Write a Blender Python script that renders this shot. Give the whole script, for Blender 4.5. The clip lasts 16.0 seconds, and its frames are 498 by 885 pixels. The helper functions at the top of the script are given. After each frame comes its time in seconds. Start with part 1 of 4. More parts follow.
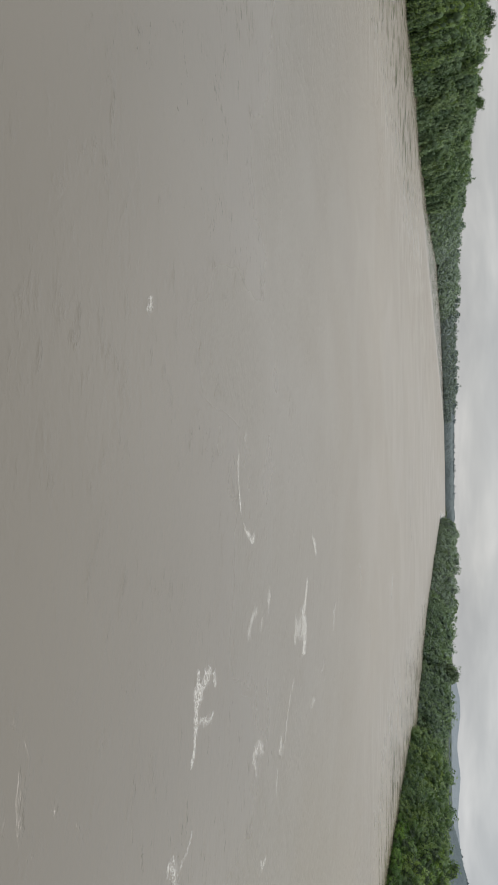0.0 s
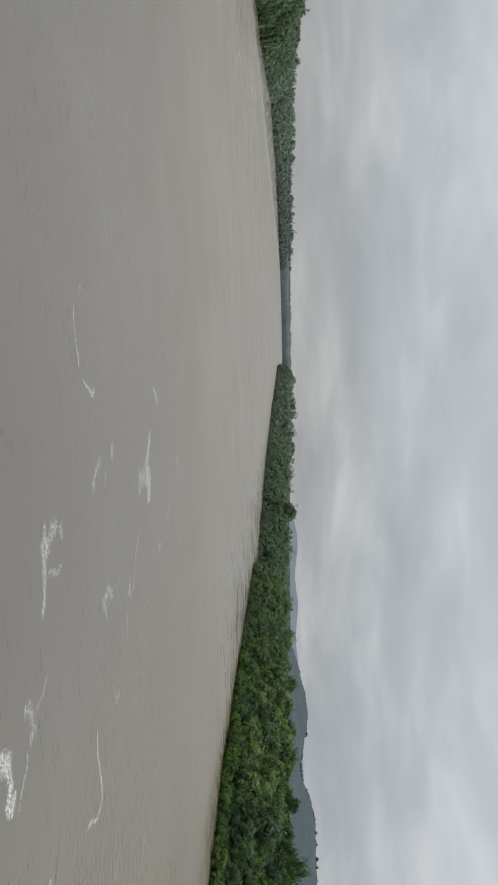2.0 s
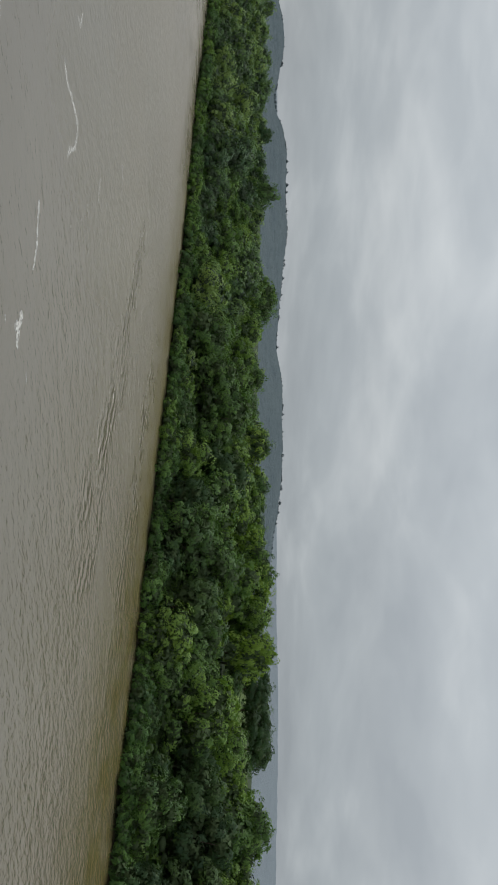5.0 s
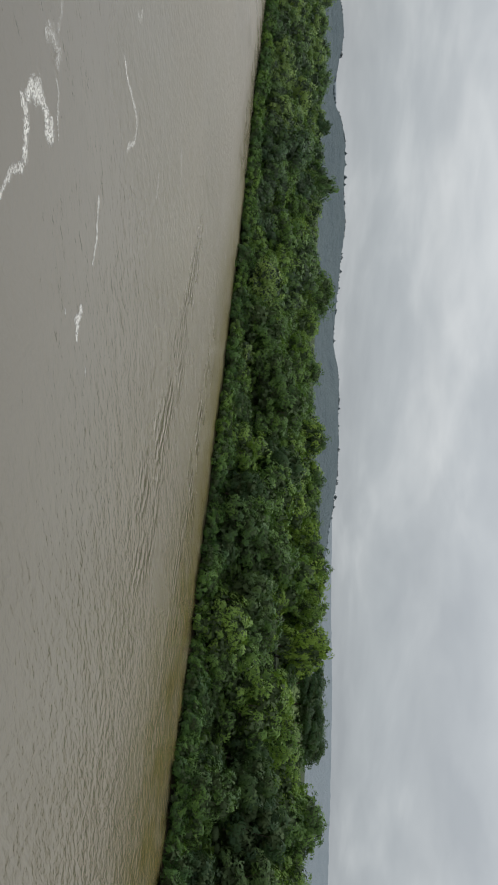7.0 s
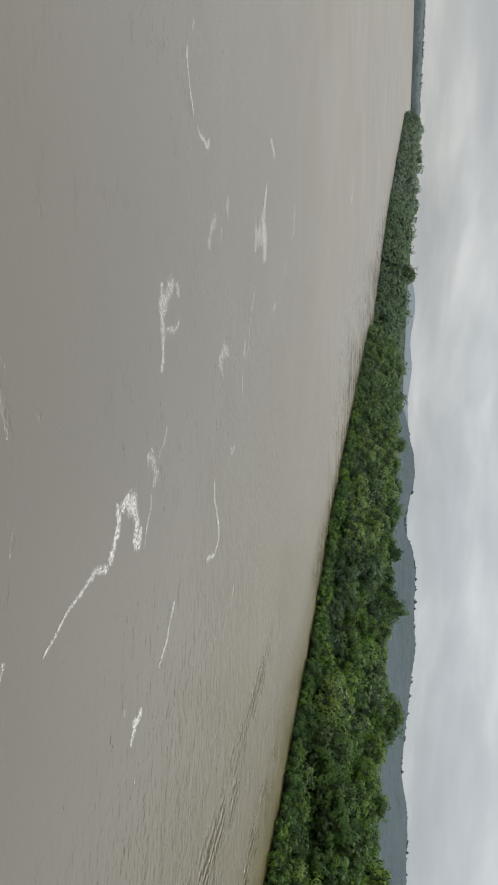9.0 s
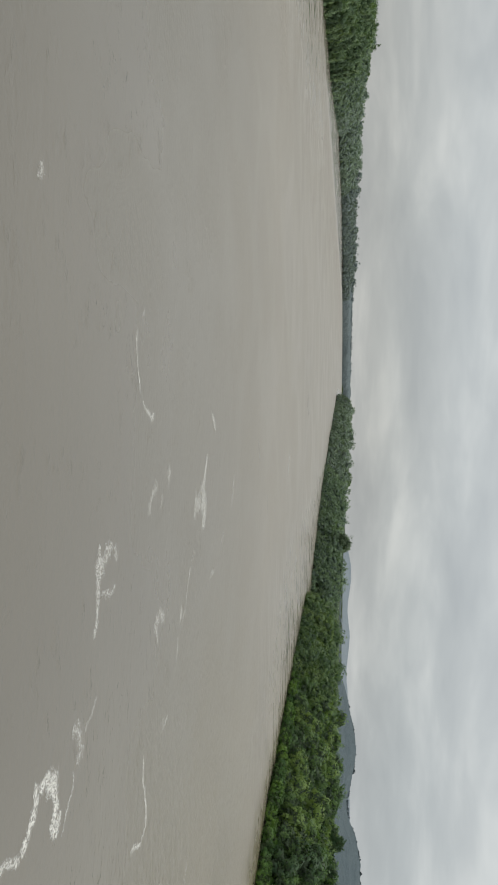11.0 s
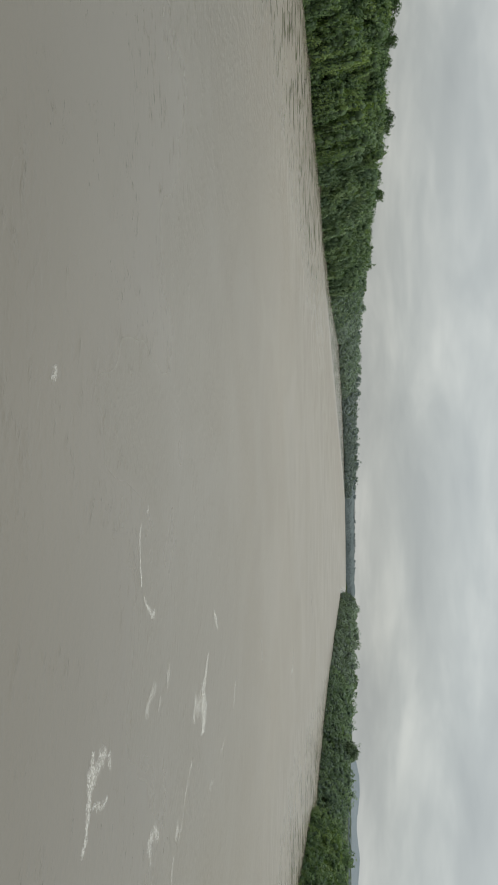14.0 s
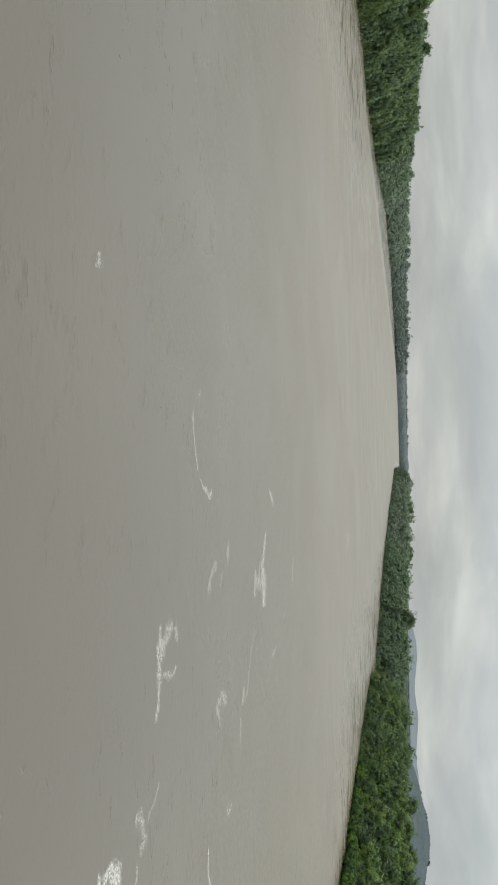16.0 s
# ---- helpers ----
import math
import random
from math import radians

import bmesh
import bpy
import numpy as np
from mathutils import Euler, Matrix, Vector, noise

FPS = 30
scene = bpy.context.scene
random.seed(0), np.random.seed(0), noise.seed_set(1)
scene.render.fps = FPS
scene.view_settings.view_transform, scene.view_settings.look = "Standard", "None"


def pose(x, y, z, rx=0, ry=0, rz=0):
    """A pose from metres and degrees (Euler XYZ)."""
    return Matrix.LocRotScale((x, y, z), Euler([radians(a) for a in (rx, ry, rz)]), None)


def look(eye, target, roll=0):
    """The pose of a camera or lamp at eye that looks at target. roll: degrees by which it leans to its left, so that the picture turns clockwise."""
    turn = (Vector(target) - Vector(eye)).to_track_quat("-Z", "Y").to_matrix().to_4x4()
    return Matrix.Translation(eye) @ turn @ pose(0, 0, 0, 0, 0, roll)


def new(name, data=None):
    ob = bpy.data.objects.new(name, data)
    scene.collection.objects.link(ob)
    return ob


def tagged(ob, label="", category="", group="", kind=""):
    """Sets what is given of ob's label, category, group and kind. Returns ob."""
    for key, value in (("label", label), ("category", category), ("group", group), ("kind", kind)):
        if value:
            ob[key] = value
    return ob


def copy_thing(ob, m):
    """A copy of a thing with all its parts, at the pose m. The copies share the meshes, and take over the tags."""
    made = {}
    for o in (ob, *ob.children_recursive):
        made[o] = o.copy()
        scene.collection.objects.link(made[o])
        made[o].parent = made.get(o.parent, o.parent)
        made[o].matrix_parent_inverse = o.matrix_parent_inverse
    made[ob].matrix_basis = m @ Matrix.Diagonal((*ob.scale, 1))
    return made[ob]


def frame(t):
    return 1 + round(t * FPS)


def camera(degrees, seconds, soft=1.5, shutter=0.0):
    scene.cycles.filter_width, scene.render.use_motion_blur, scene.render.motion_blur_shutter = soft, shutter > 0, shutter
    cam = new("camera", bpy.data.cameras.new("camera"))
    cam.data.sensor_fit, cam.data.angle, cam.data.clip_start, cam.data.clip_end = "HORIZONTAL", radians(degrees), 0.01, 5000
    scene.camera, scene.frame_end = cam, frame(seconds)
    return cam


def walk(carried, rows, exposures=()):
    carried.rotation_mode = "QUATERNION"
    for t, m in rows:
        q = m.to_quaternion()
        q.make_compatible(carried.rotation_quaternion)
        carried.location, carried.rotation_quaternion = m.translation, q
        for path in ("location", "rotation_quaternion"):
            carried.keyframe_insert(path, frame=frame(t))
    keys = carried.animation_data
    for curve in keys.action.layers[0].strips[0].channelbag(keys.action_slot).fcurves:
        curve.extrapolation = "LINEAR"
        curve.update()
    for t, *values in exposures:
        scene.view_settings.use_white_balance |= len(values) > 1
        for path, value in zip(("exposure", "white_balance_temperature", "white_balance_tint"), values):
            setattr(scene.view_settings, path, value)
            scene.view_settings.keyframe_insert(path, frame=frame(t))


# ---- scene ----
# ---------------------------------------------------------------- camera
cam = camera(33.02, 16.0, soft=1.8)
EYE = (0.0, 0.0, 15.0)


def aim(heading, tilt, lean):
    """A phone held on its side: heading to the right of +y, tilt up, lean (degrees)."""
    return (Matrix.Translation(EYE) @ pose(0, 0, 0, 0, 0, -heading) @ pose(0, 0, 0, 90 + tilt)
            @ pose(0, 0, 0, 0, 0, 90 - lean))


ROWS = [(0.0, -5.28, -13.66, 0.33), (0.5, -1.24, -11.11, 0.46), (1.0, 2.15, -9.39, 0.33), (1.5, 4.68, -6.55, 0.56),
        (2.0, 5.05, -2.87, 0.72), (2.5, 6.15, 0.22, 0.68), (3.0, 12.88, 1.96, 0.06), (3.5, 21.75, 1.62, -0.47),
        (4.0, 30.43, 1.10, -0.92), (4.5, 39.51, 0.34, -0.99), (5.0, 48.50, -0.87, -1.26), (5.2, 52.02, -1.50, -1.14),
        (6.2, 57.00, -3.60, -1.60), (7.3, 42.67, -5.99, -2.18), (7.5, 37.99, -7.32, -2.54), (8.0, 30.94, -10.01, -2.73),
        (8.5, 26.34, -10.79, -2.76), (9.0, 21.42, -10.40, -2.72), (9.5, 16.79, -9.43, -2.49), (9.7, 15.10, -9.00, -2.45),
        (11.8, -2.40, -6.22, -0.27), (12.0, -3.35, -6.22, -0.17), (12.5, -6.53, -6.10, -0.18), (13.0, -8.64, -6.64, -0.17),
        (13.5, -10.21, -6.91, -0.31), (14.0, -10.29, -7.09, 0.13), (14.5, -6.60, -7.28, 0.75), (15.0, -4.09, -8.75, 0.97),
        (15.5, -2.55, -10.00, 1.23), (16.0, -2.13, -10.64, 1.29)]
EXPOSURES = [(0.0, 0.10, 6620, 11.5), (0.5, 0.09, 6600, 11.5), (1.0, -0.04, 6460, 11.5), (1.5, -0.11, 6450, 11), (2.0, -0.23, 6450, 11),
             (2.5, -0.47, 6400, 10), (3.0, -0.65, 6100, 8), (3.5, -0.59, 6150, 8), (4.0, -0.42, 6250, 7), (4.5, -0.38, 6300, 8),
             (5.0, -0.34, 6400, 9), (7.5, -0.09, 6500, 10), (8.0, 0.0, 6500, 10), (8.5, 0.03, 6550, 10), (9.5, 0.0, 6550, 10),
             (12.0, -0.10, 6680, 7), (13.0, -0.07, 6680, 7), (14.5, -0.09, 6670, 5.5), (15.0, -0.02, 6690, 6), (16.0, 0.05, 6670, 6)]
walk(cam, [(t, aim(h, p, r)) for t, h, p, r in ROWS], EXPOSURES)

# ---------------------------------------------------------------- world and sun
SUN_AZ, SUN_EL = radians(35), radians(60)


def build_world():
    """Overcast daylight: a clear sky behind a closed cloud layer with soft bands."""
    w = bpy.data.worlds.new("overcast")
    scene.world = w
    w.use_nodes = True
    nt = w.node_tree
    nt.nodes.clear()
    N = nt.nodes.new
    L = nt.links.new
    out, bg = N("ShaderNodeOutputWorld"), N("ShaderNodeBackground")
    sky = N("ShaderNodeTexSky")
    sky.sky_type, sky.sun_disc = "NISHITA", False
    sky.sun_elevation, sky.sun_rotation = SUN_EL, SUN_AZ
    sky_dim = N("ShaderNodeMix")
    sky_dim.data_type, sky_dim.blend_type = "RGBA", "MULTIPLY"
    sky_dim.inputs[0].default_value = 1.0
    sky_dim.inputs[7].default_value = (0.1, 0.1, 0.1, 1)
    L(sky.outputs[0], sky_dim.inputs[6])
    co = N("ShaderNodeTexCoord")
    sep = N("ShaderNodeSeparateXYZ")
    L(co.outputs["Generated"], sep.inputs[0])
    # cloud layer: directions laid onto a flat ceiling of cloud
    up = N("ShaderNodeMath")
    up.operation, up.inputs[1].default_value = "MAXIMUM", 0.0
    L(sep.outputs[2], up.inputs[0])
    lift = N("ShaderNodeMath")
    lift.operation, lift.inputs[1].default_value = "ADD", 0.24
    L(up.outputs[0], lift.inputs[0])
    div = N("ShaderNodeVectorMath")
    div.operation = "DIVIDE"
    comb = N("ShaderNodeCombineXYZ")
    for i in range(3):
        L(lift.outputs[0], comb.inputs[i])
    L(co.outputs["Generated"], div.inputs[0])
    L(comb.outputs[0], div.inputs[1])
    mapping = N("ShaderNodeMapping")
    mapping.inputs["Rotation"].default_value = (0, 0, radians(8))
    mapping.inputs["Scale"].default_value = (0.9, 1.0, 1.0)
    L(div.outputs[0], mapping.inputs[0])
    big, fine = N("ShaderNodeTexNoise"), N("ShaderNodeTexNoise")
    big.inputs["Scale"].default_value, big.inputs["Detail"].default_value = 1.45, 4
    big.inputs["Roughness"].default_value, big.inputs["Distortion"].default_value = 0.5, 0.35
    fine.inputs["Scale"].default_value, fine.inputs["Detail"].default_value = 4.2, 5
    fine.inputs["Distortion"].default_value = 0.5
    L(mapping.outputs[0], big.inputs["Vector"])
    L(mapping.outputs[0], fine.inputs["Vector"])
    mixn = N("ShaderNodeMix")
    mixn.inputs[0].default_value = 0.19
    L(big.outputs["Fac"], mixn.inputs[2])
    L(fine.outputs["Fac"], mixn.inputs[3])
    ramp = N("ShaderNodeValToRGB")
    e = ramp.color_ramp.elements
    e[0].position, e[0].color = 0.33, (0.400, 0.427, 0.450, 1)
    e[1].position, e[1].color = 0.66, (0.615, 0.638, 0.646, 1)
    mid = e.new(0.49)
    mid.color = (0.475, 0.503, 0.521, 1)
    L(mixn.outputs[0], ramp.inputs[0])
    # an overcast sky is brightest overhead
    zen = N("ShaderNodeMapRange")
    zen.inputs["From Min"].default_value, zen.inputs["From Max"].default_value = 0.03, 0.62
    zen.inputs["To Min"].default_value, zen.inputs["To Max"].default_value = 0.97, 2.02
    L(sep.outputs[2], zen.inputs["Value"])
    cl = N("ShaderNodeMix")
    cl.data_type, cl.blend_type = "RGBA", "MULTIPLY"
    cl.inputs[0].default_value = 1.0
    L(ramp.outputs[0], cl.inputs[6])
    L(zen.outputs[0], cl.inputs[7])
    cover = N("ShaderNodeMix")
    cover.data_type = "RGBA"
    cover.inputs[0].default_value = 0.94
    L(sky_dim.outputs[2], cover.inputs[6])
    belt = N("ShaderNodeMapRange")
    belt.inputs["From Min"].default_value, belt.inputs["From Max"].default_value = 0.03, 0.13
    belt.inputs["To Min"].default_value, belt.inputs["To Max"].default_value = 1.0, 0.0
    L(sep.outputs[2], belt.inputs["Value"])
    low = N("ShaderNodeMix")
    low.data_type, low.blend_type = "RGBA", "MULTIPLY"
    cast = N("ShaderNodeMix")
    cast.data_type = "RGBA"
    cast.inputs[6].default_value, cast.inputs[7].default_value = (1.02, 1.0, 0.975, 1), (0.945, 0.97, 1.0, 1)
    turn = N("ShaderNodeMapRange")
    turn.inputs["From Min"].default_value, turn.inputs["From Max"].default_value = 0.05, 0.45
    L(sep.outputs[0], turn.inputs["Value"])
    L(turn.outputs[0], cast.inputs[0])
    L(cast.outputs[2], low.inputs[7])
    L(belt.outputs[0], low.inputs[0])
    L(cl.outputs[2], low.inputs[6])
    side = N("ShaderNodeMapRange")
    side.inputs["From Min"].default_value, side.inputs["From Max"].default_value = -0.65, -0.15
    side.inputs["To Min"].default_value, side.inputs["To Max"].default_value = 0.86, 1.0
    L(sep.outputs[0], side.inputs["Value"])
    heavy = N("ShaderNodeMix")
    heavy.data_type, heavy.blend_type = "RGBA", "MULTIPLY"
    heavy.inputs[0].default_value = 1.0
    L(low.outputs[2], heavy.inputs[6])
    L(side.outputs[0], heavy.inputs[7])
    L(heavy.outputs[2], cover.inputs[7])
    L(cover.outputs[2], bg.inputs[0])
    bg.inputs[1].default_value = 1.0
    L(bg.outputs[0], out.inputs[0])


build_world()
sun = new("sun", bpy.data.lights.new("sun", "SUN"))
sun.data.energy, sun.data.angle, sun.data.color = 1.5, radians(25), (1.0, 0.965, 0.91)
sun.matrix_world = look((0, 0, 300), (-300 * math.cos(SUN_EL) / math.sin(SUN_EL) * math.sin(SUN_AZ),
                                      -300 * math.cos(SUN_EL) / math.sin(SUN_EL) * math.cos(SUN_AZ), 0))


# ---------------------------------------------------------------- materials
def material(name, rough=0.8, spec=0.3):
    m = bpy.data.materials.new(name)
    m.use_nodes = True
    b = m.node_tree.nodes["Principled BSDF"]
    b.inputs["Roughness"].default_value = rough
    b.inputs["Specular IOR Level"].default_value = spec
    return m, m.node_tree, b


def noise_node(nt, scale, detail=3, vector=None, rough=0.5, distort=0.0):
    n = nt.nodes.new("ShaderNodeTexNoise")
    n.inputs["Scale"].default_value, n.inputs["Detail"].default_value = scale, detail
    n.inputs["Roughness"].default_value, n.inputs["Distortion"].default_value = rough, distort
    if vector is not None:
        nt.links.new(vector, n.inputs["Vector"])
    return n


def ramp_node(nt, source, stops):
    r = nt.nodes.new("ShaderNodeValToRGB")
    el = r.color_ramp.elements
    el[0].position, el[0].color = stops[0][0], (*stops[0][1], 1)
    el[1].position, el[1].color = stops[-1][0], (*stops[-1][1], 1)
    for p, c in stops[1:-1]:
        x = el.new(p)
        x.color = (*c, 1)
    nt.links.new(source, r.inputs[0])
    return r


def math_node(nt, op, a, b=None, c=None):
    n = nt.nodes.new("ShaderNodeMath")
    n.operation = op
    for i, v in enumerate((a, b, c)):
        if v is None:
            continue
        if isinstance(v, (int, float)):
            n.inputs[i].default_value = v
        else:
            nt.links.new(v, n.inputs[i])
    return n.outputs[0]


def mix_rgb(nt, fac, a, b, blend="MIX"):
    n = nt.nodes.new("ShaderNodeMix")
    n.data_type, n.blend_type = "RGBA", blend
    for i, v in ((0, fac), (6, a), (7, b)):
        if isinstance(v, (int, float)):
            n.inputs[i].default_value = v
        elif isinstance(v, tuple):
            n.inputs[i].default_value = (*v, 1)
        else:
            nt.links.new(v, n.inputs[i])
    return n.outputs[2]


def world_place(nt):
    return nt.nodes.new("ShaderNodeNewGeometry").outputs["Position"]


def range_node(nt, v, a, b, c=0.0, d=1.0):
    n = nt.nodes.new("ShaderNodeMapRange")
    for key, x in (("From Min", a), ("From Max", b), ("To Min", c), ("To Max", d)):
        n.inputs[key].default_value = x
    nt.links.new(v, n.inputs["Value"])
    return n.outputs[0]


def water_material():
    m, nt, b = material("silty_water", 0.12, 0.5)
    b.inputs["IOR"].default_value = 1.33
    p = world_place(nt)
    sep = nt.nodes.new("ShaderNodeSeparateXYZ")
    nt.links.new(p, sep.inputs[0])
    # silt: broad drifts of slightly different load
    drift = noise_node(nt, 0.018, 4, p, 0.55, 0.6)
    silt = ramp_node(nt, drift.outputs["Fac"], [(0.3, (0.218, 0.193, 0.156)), (0.5, (0.231, 0.205, 0.166)), (0.7, (0.245, 0.218, 0.177))])
    # brown margin along the right bank, darker towards its edge
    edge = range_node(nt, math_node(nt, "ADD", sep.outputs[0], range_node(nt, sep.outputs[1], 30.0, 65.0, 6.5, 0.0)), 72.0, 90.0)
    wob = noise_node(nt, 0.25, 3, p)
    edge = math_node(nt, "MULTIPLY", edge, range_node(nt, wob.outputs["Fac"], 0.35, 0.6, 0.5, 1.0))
    # distance haze painted into the base colour: near reach darker, far stream lighter
    far_lift = range_node(nt, sep.outputs[1], 15.0, 170.0)
    body = mix_rgb(nt, far_lift, mix_rgb(nt, 1.0, silt.outputs[0], (0.625, 0.637, 0.648), "MULTIPLY"), silt.outputs[0])
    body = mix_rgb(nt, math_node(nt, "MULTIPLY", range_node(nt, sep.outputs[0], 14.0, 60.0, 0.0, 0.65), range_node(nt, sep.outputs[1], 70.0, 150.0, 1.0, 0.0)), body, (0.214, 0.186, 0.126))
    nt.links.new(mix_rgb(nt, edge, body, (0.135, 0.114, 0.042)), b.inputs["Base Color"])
    # wind ripples in patches, rougher near the right bank
    mp = nt.nodes.new("ShaderNodeMapping")
    mp.inputs["Rotation"].default_value = (0, 0, radians(35))
    mp.inputs["Scale"].default_value = (0.6, 1.0, 1.0)
    nt.links.new(p, mp.inputs[0])
    small = noise_node(nt, 1.7, 3, mp.outputs[0], 0.55, 0.3)
    long = noise_node(nt, 0.5, 3, mp.outputs[0], 0.55, 0.5)
    swirl = noise_node(nt, 0.12, 4, p, 0.55, 1.5)
    patch = noise_node(nt, 0.035, 3, p, 0.5, 0.8)
    near = math_node(nt, "POWER", range_node(nt, sep.outputs[0], 6.0, 70.0), 1.7)
    left = range_node(nt, sep.outputs[0], -50.0, -105.0)
    calm = range_node(nt, patch.outputs["Fac"], 0.40, 0.62)
    reach = range_node(nt, sep.outputs[1], 90.0, 420.0, 1.0, 0.12)
    # ripples gather in bands that run along the bank
    warp = noise_node(nt, 0.022, 2, p, 0.5)
    phase = math_node(nt, "MULTIPLY_ADD", warp.outputs["Fac"], 16.0, math_node(nt, "SUBTRACT", sep.outputs[0], 62.0))
    wave = math_node(nt, "SINE", math_node(nt, "MULTIPLY", phase, 0.30))
    gather = math_node(nt, "MULTIPLY", range_node(nt, wave, 0.0, 0.9), math_node(nt, "MULTIPLY", range_node(nt, sep.outputs[0], 46.0, 58.0, 0.12, 1.0), range_node(nt, patch.outputs["Fac"], 0.36, 0.56, 0.4, 1.0)))
    gather = math_node(nt, "MULTIPLY", gather, math_node(nt, "MULTIPLY", range_node(nt, sep.outputs[1], 30.0, 46.0, 0.25, 1.0), range_node(nt, sep.outputs[1], 60.0, 92.0, 1.0, 0.2)))
    amp = math_node(nt, "MULTIPLY", near, math_node(nt, "MULTIPLY_ADD", gather, 0.3, 0.9))
    amp = math_node(nt, "ADD", amp, math_node(nt, "MULTIPLY_ADD", calm, 0.12, 0.07))
    fleck = noise_node(nt, 0.7, 4, mp.outputs[0], 0.6, 0.5)
    fleck = math_node(nt, "MULTIPLY", range_node(nt, fleck.outputs["Fac"], 0.50, 0.66), math_node(nt, "MULTIPLY", range_node(nt, swirl.outputs["Fac"], 0.42, 0.62), range_node(nt, sep.outputs[0], 14.0, 40.0, 1.0, 0.12)))
    amp = math_node(nt, "ADD", amp, math_node(nt, "MULTIPLY", fleck, 0.45))
    h = math_node(nt, "ADD", math_node(nt, "MULTIPLY", small.outputs["Fac"], 0.75), math_node(nt, "SUBTRACT", long.outputs["Fac"], 0.725))
    h = math_node(nt, "MULTIPLY", h, amp)
    # within the bands the waves stand higher, with long crests along the bank
    crests = nt.nodes.new("ShaderNodeTexWave")
    for key, v in (("Scale", 0.20), ("Distortion", 6.0), ("Detail", 2.0), ("Detail Scale", 1.8), ("Detail Roughness", 0.55)):
        crests.inputs[key].default_value = v
    nt.links.new(p, crests.inputs["Vector"])
    broken = range_node(nt, noise_node(nt, 0.24, 3, p, 0.55).outputs["Fac"], 0.43, 0.57, 0.05, 1.0)
    swell = math_node(nt, "MULTIPLY", math_node(nt, "MULTIPLY", crests.outputs["Fac"], broken), math_node(nt, "MULTIPLY_ADD", gather, 0.75, 0.02))
    h = math_node(nt, "ADD", h, math_node(nt, "MULTIPLY", swell, near))
    h = math_node(nt, "ADD", h, math_node(nt, "MULTIPLY", swirl.outputs["Fac"], 0.22))
    h = math_node(nt, "MULTIPLY", h, reach)
    # slick streaks along the banks
    along = nt.nodes.new("ShaderNodeMapping")
    along.inputs["Rotation"].default_value = (0, 0, radians(-14))
    along.inputs["Scale"].default_value = (0.30, 1.0, 1.0)
    nt.links.new(p, along.inputs[0])
    slick = noise_node(nt, 0.34, 3, along.outputs[0], 0.55, 0.4)
    banks = math_node(nt, "MAXIMUM", math_node(nt, "MULTIPLY", range_node(nt, sep.outputs[0], -75.0, -125.0), range_node(nt, sep.outputs[1], 280.0, 480.0, 1.0, 0.2)), math_node(nt, "MULTIPLY", range_node(nt, sep.outputs[0], 30.0, 66.0), range_node(nt, sep.outputs[1], 130.0, 220.0)))
    still = math_node(nt, "MULTIPLY", range_node(nt, slick.outputs["Fac"], 0.49, 0.58), banks)
    # under the bank itself the water lies sheltered and mirrors the leaves
    reed = math_node(nt, "SUBTRACT", sep.outputs[0], range_node(nt, sep.outputs[1], 350.0, 1020.0, 82.0, -4.0))
    lee = math_node(nt, "MULTIPLY", range_node(nt, reed, -10.0, -2.0), range_node(nt, sep.outputs[1], 120.0, 160.0))
    lee = math_node(nt, "MAXIMUM", lee, range_node(nt, sep.outputs[0], -152.0, -174.0))
    lee = math_node(nt, "MULTIPLY", lee, range_node(nt, slick.outputs["Fac"], 0.38, 0.58, 0.3, 1.0))
    still = math_node(nt, "MAXIMUM", still, lee)
    chop = noise_node(nt, 0.55, 3, p, 0.6, 0.6)
    shore = math_node(nt, "MULTIPLY", math_node(nt, "MULTIPLY", left, range_node(nt, sep.outputs[1], 330.0, 620.0, 1.0, 0.1)), math_node(nt, "MULTIPLY", math_node(nt, "MULTIPLY_ADD", calm, 0.7, 0.5), math_node(nt, "SUBTRACT", 1.0, math_node(nt, "MULTIPLY", still, 0.9))))
    h = math_node(nt, "MULTIPLY", h, math_node(nt, "SUBTRACT", 1.0, math_node(nt, "MULTIPLY", still, math_node(nt, "MULTIPLY", left, 0.85))))
    h = math_node(nt, "ADD", h, math_node(nt, "MULTIPLY", math_node(nt, "MULTIPLY", math_node(nt, "SUBTRACT", chop.outputs["Fac"], 0.5), shore), 2.2))
    bump = nt.nodes.new("ShaderNodeBump")
    bump.inputs["Strength"].default_value, bump.inputs["Distance"].default_value = 1.0, 0.30
    nt.links.new(h, bump.inputs["Height"])
    nt.links.new(bump.outputs[0], b.inputs["Normal"])
    far = math_node(nt, "ADD", range_node(nt, sep.outputs[1], 15.0, 120.0, 0.0, 0.20), range_node(nt, sep.outputs[0], -50.0, -130.0, 0.0, 0.12))
    far = math_node(nt, "MULTIPLY", far, math_node(nt, "SUBTRACT", 1.0, math_node(nt, "MULTIPLY", still, 0.95)))
    rough = math_node(nt, "ADD", math_node(nt, "MULTIPLY", range_node(nt, patch.outputs["Fac"], 0.35, 0.65, 0.16, 0.23), math_node(nt, "SUBTRACT", 1.0, math_node(nt, "MULTIPLY", still, math_node(nt, "MULTIPLY_ADD", left, 0.2, 0.7)))), far)
    rough = math_node(nt, "MULTIPLY", rough, math_node(nt, "SUBTRACT", 1.0, math_node(nt, "MULTIPLY", math_node(nt, "MULTIPLY", gather, broken), 0.85)))
    nt.links.new(rough, b.inputs["Roughness"])
    return m


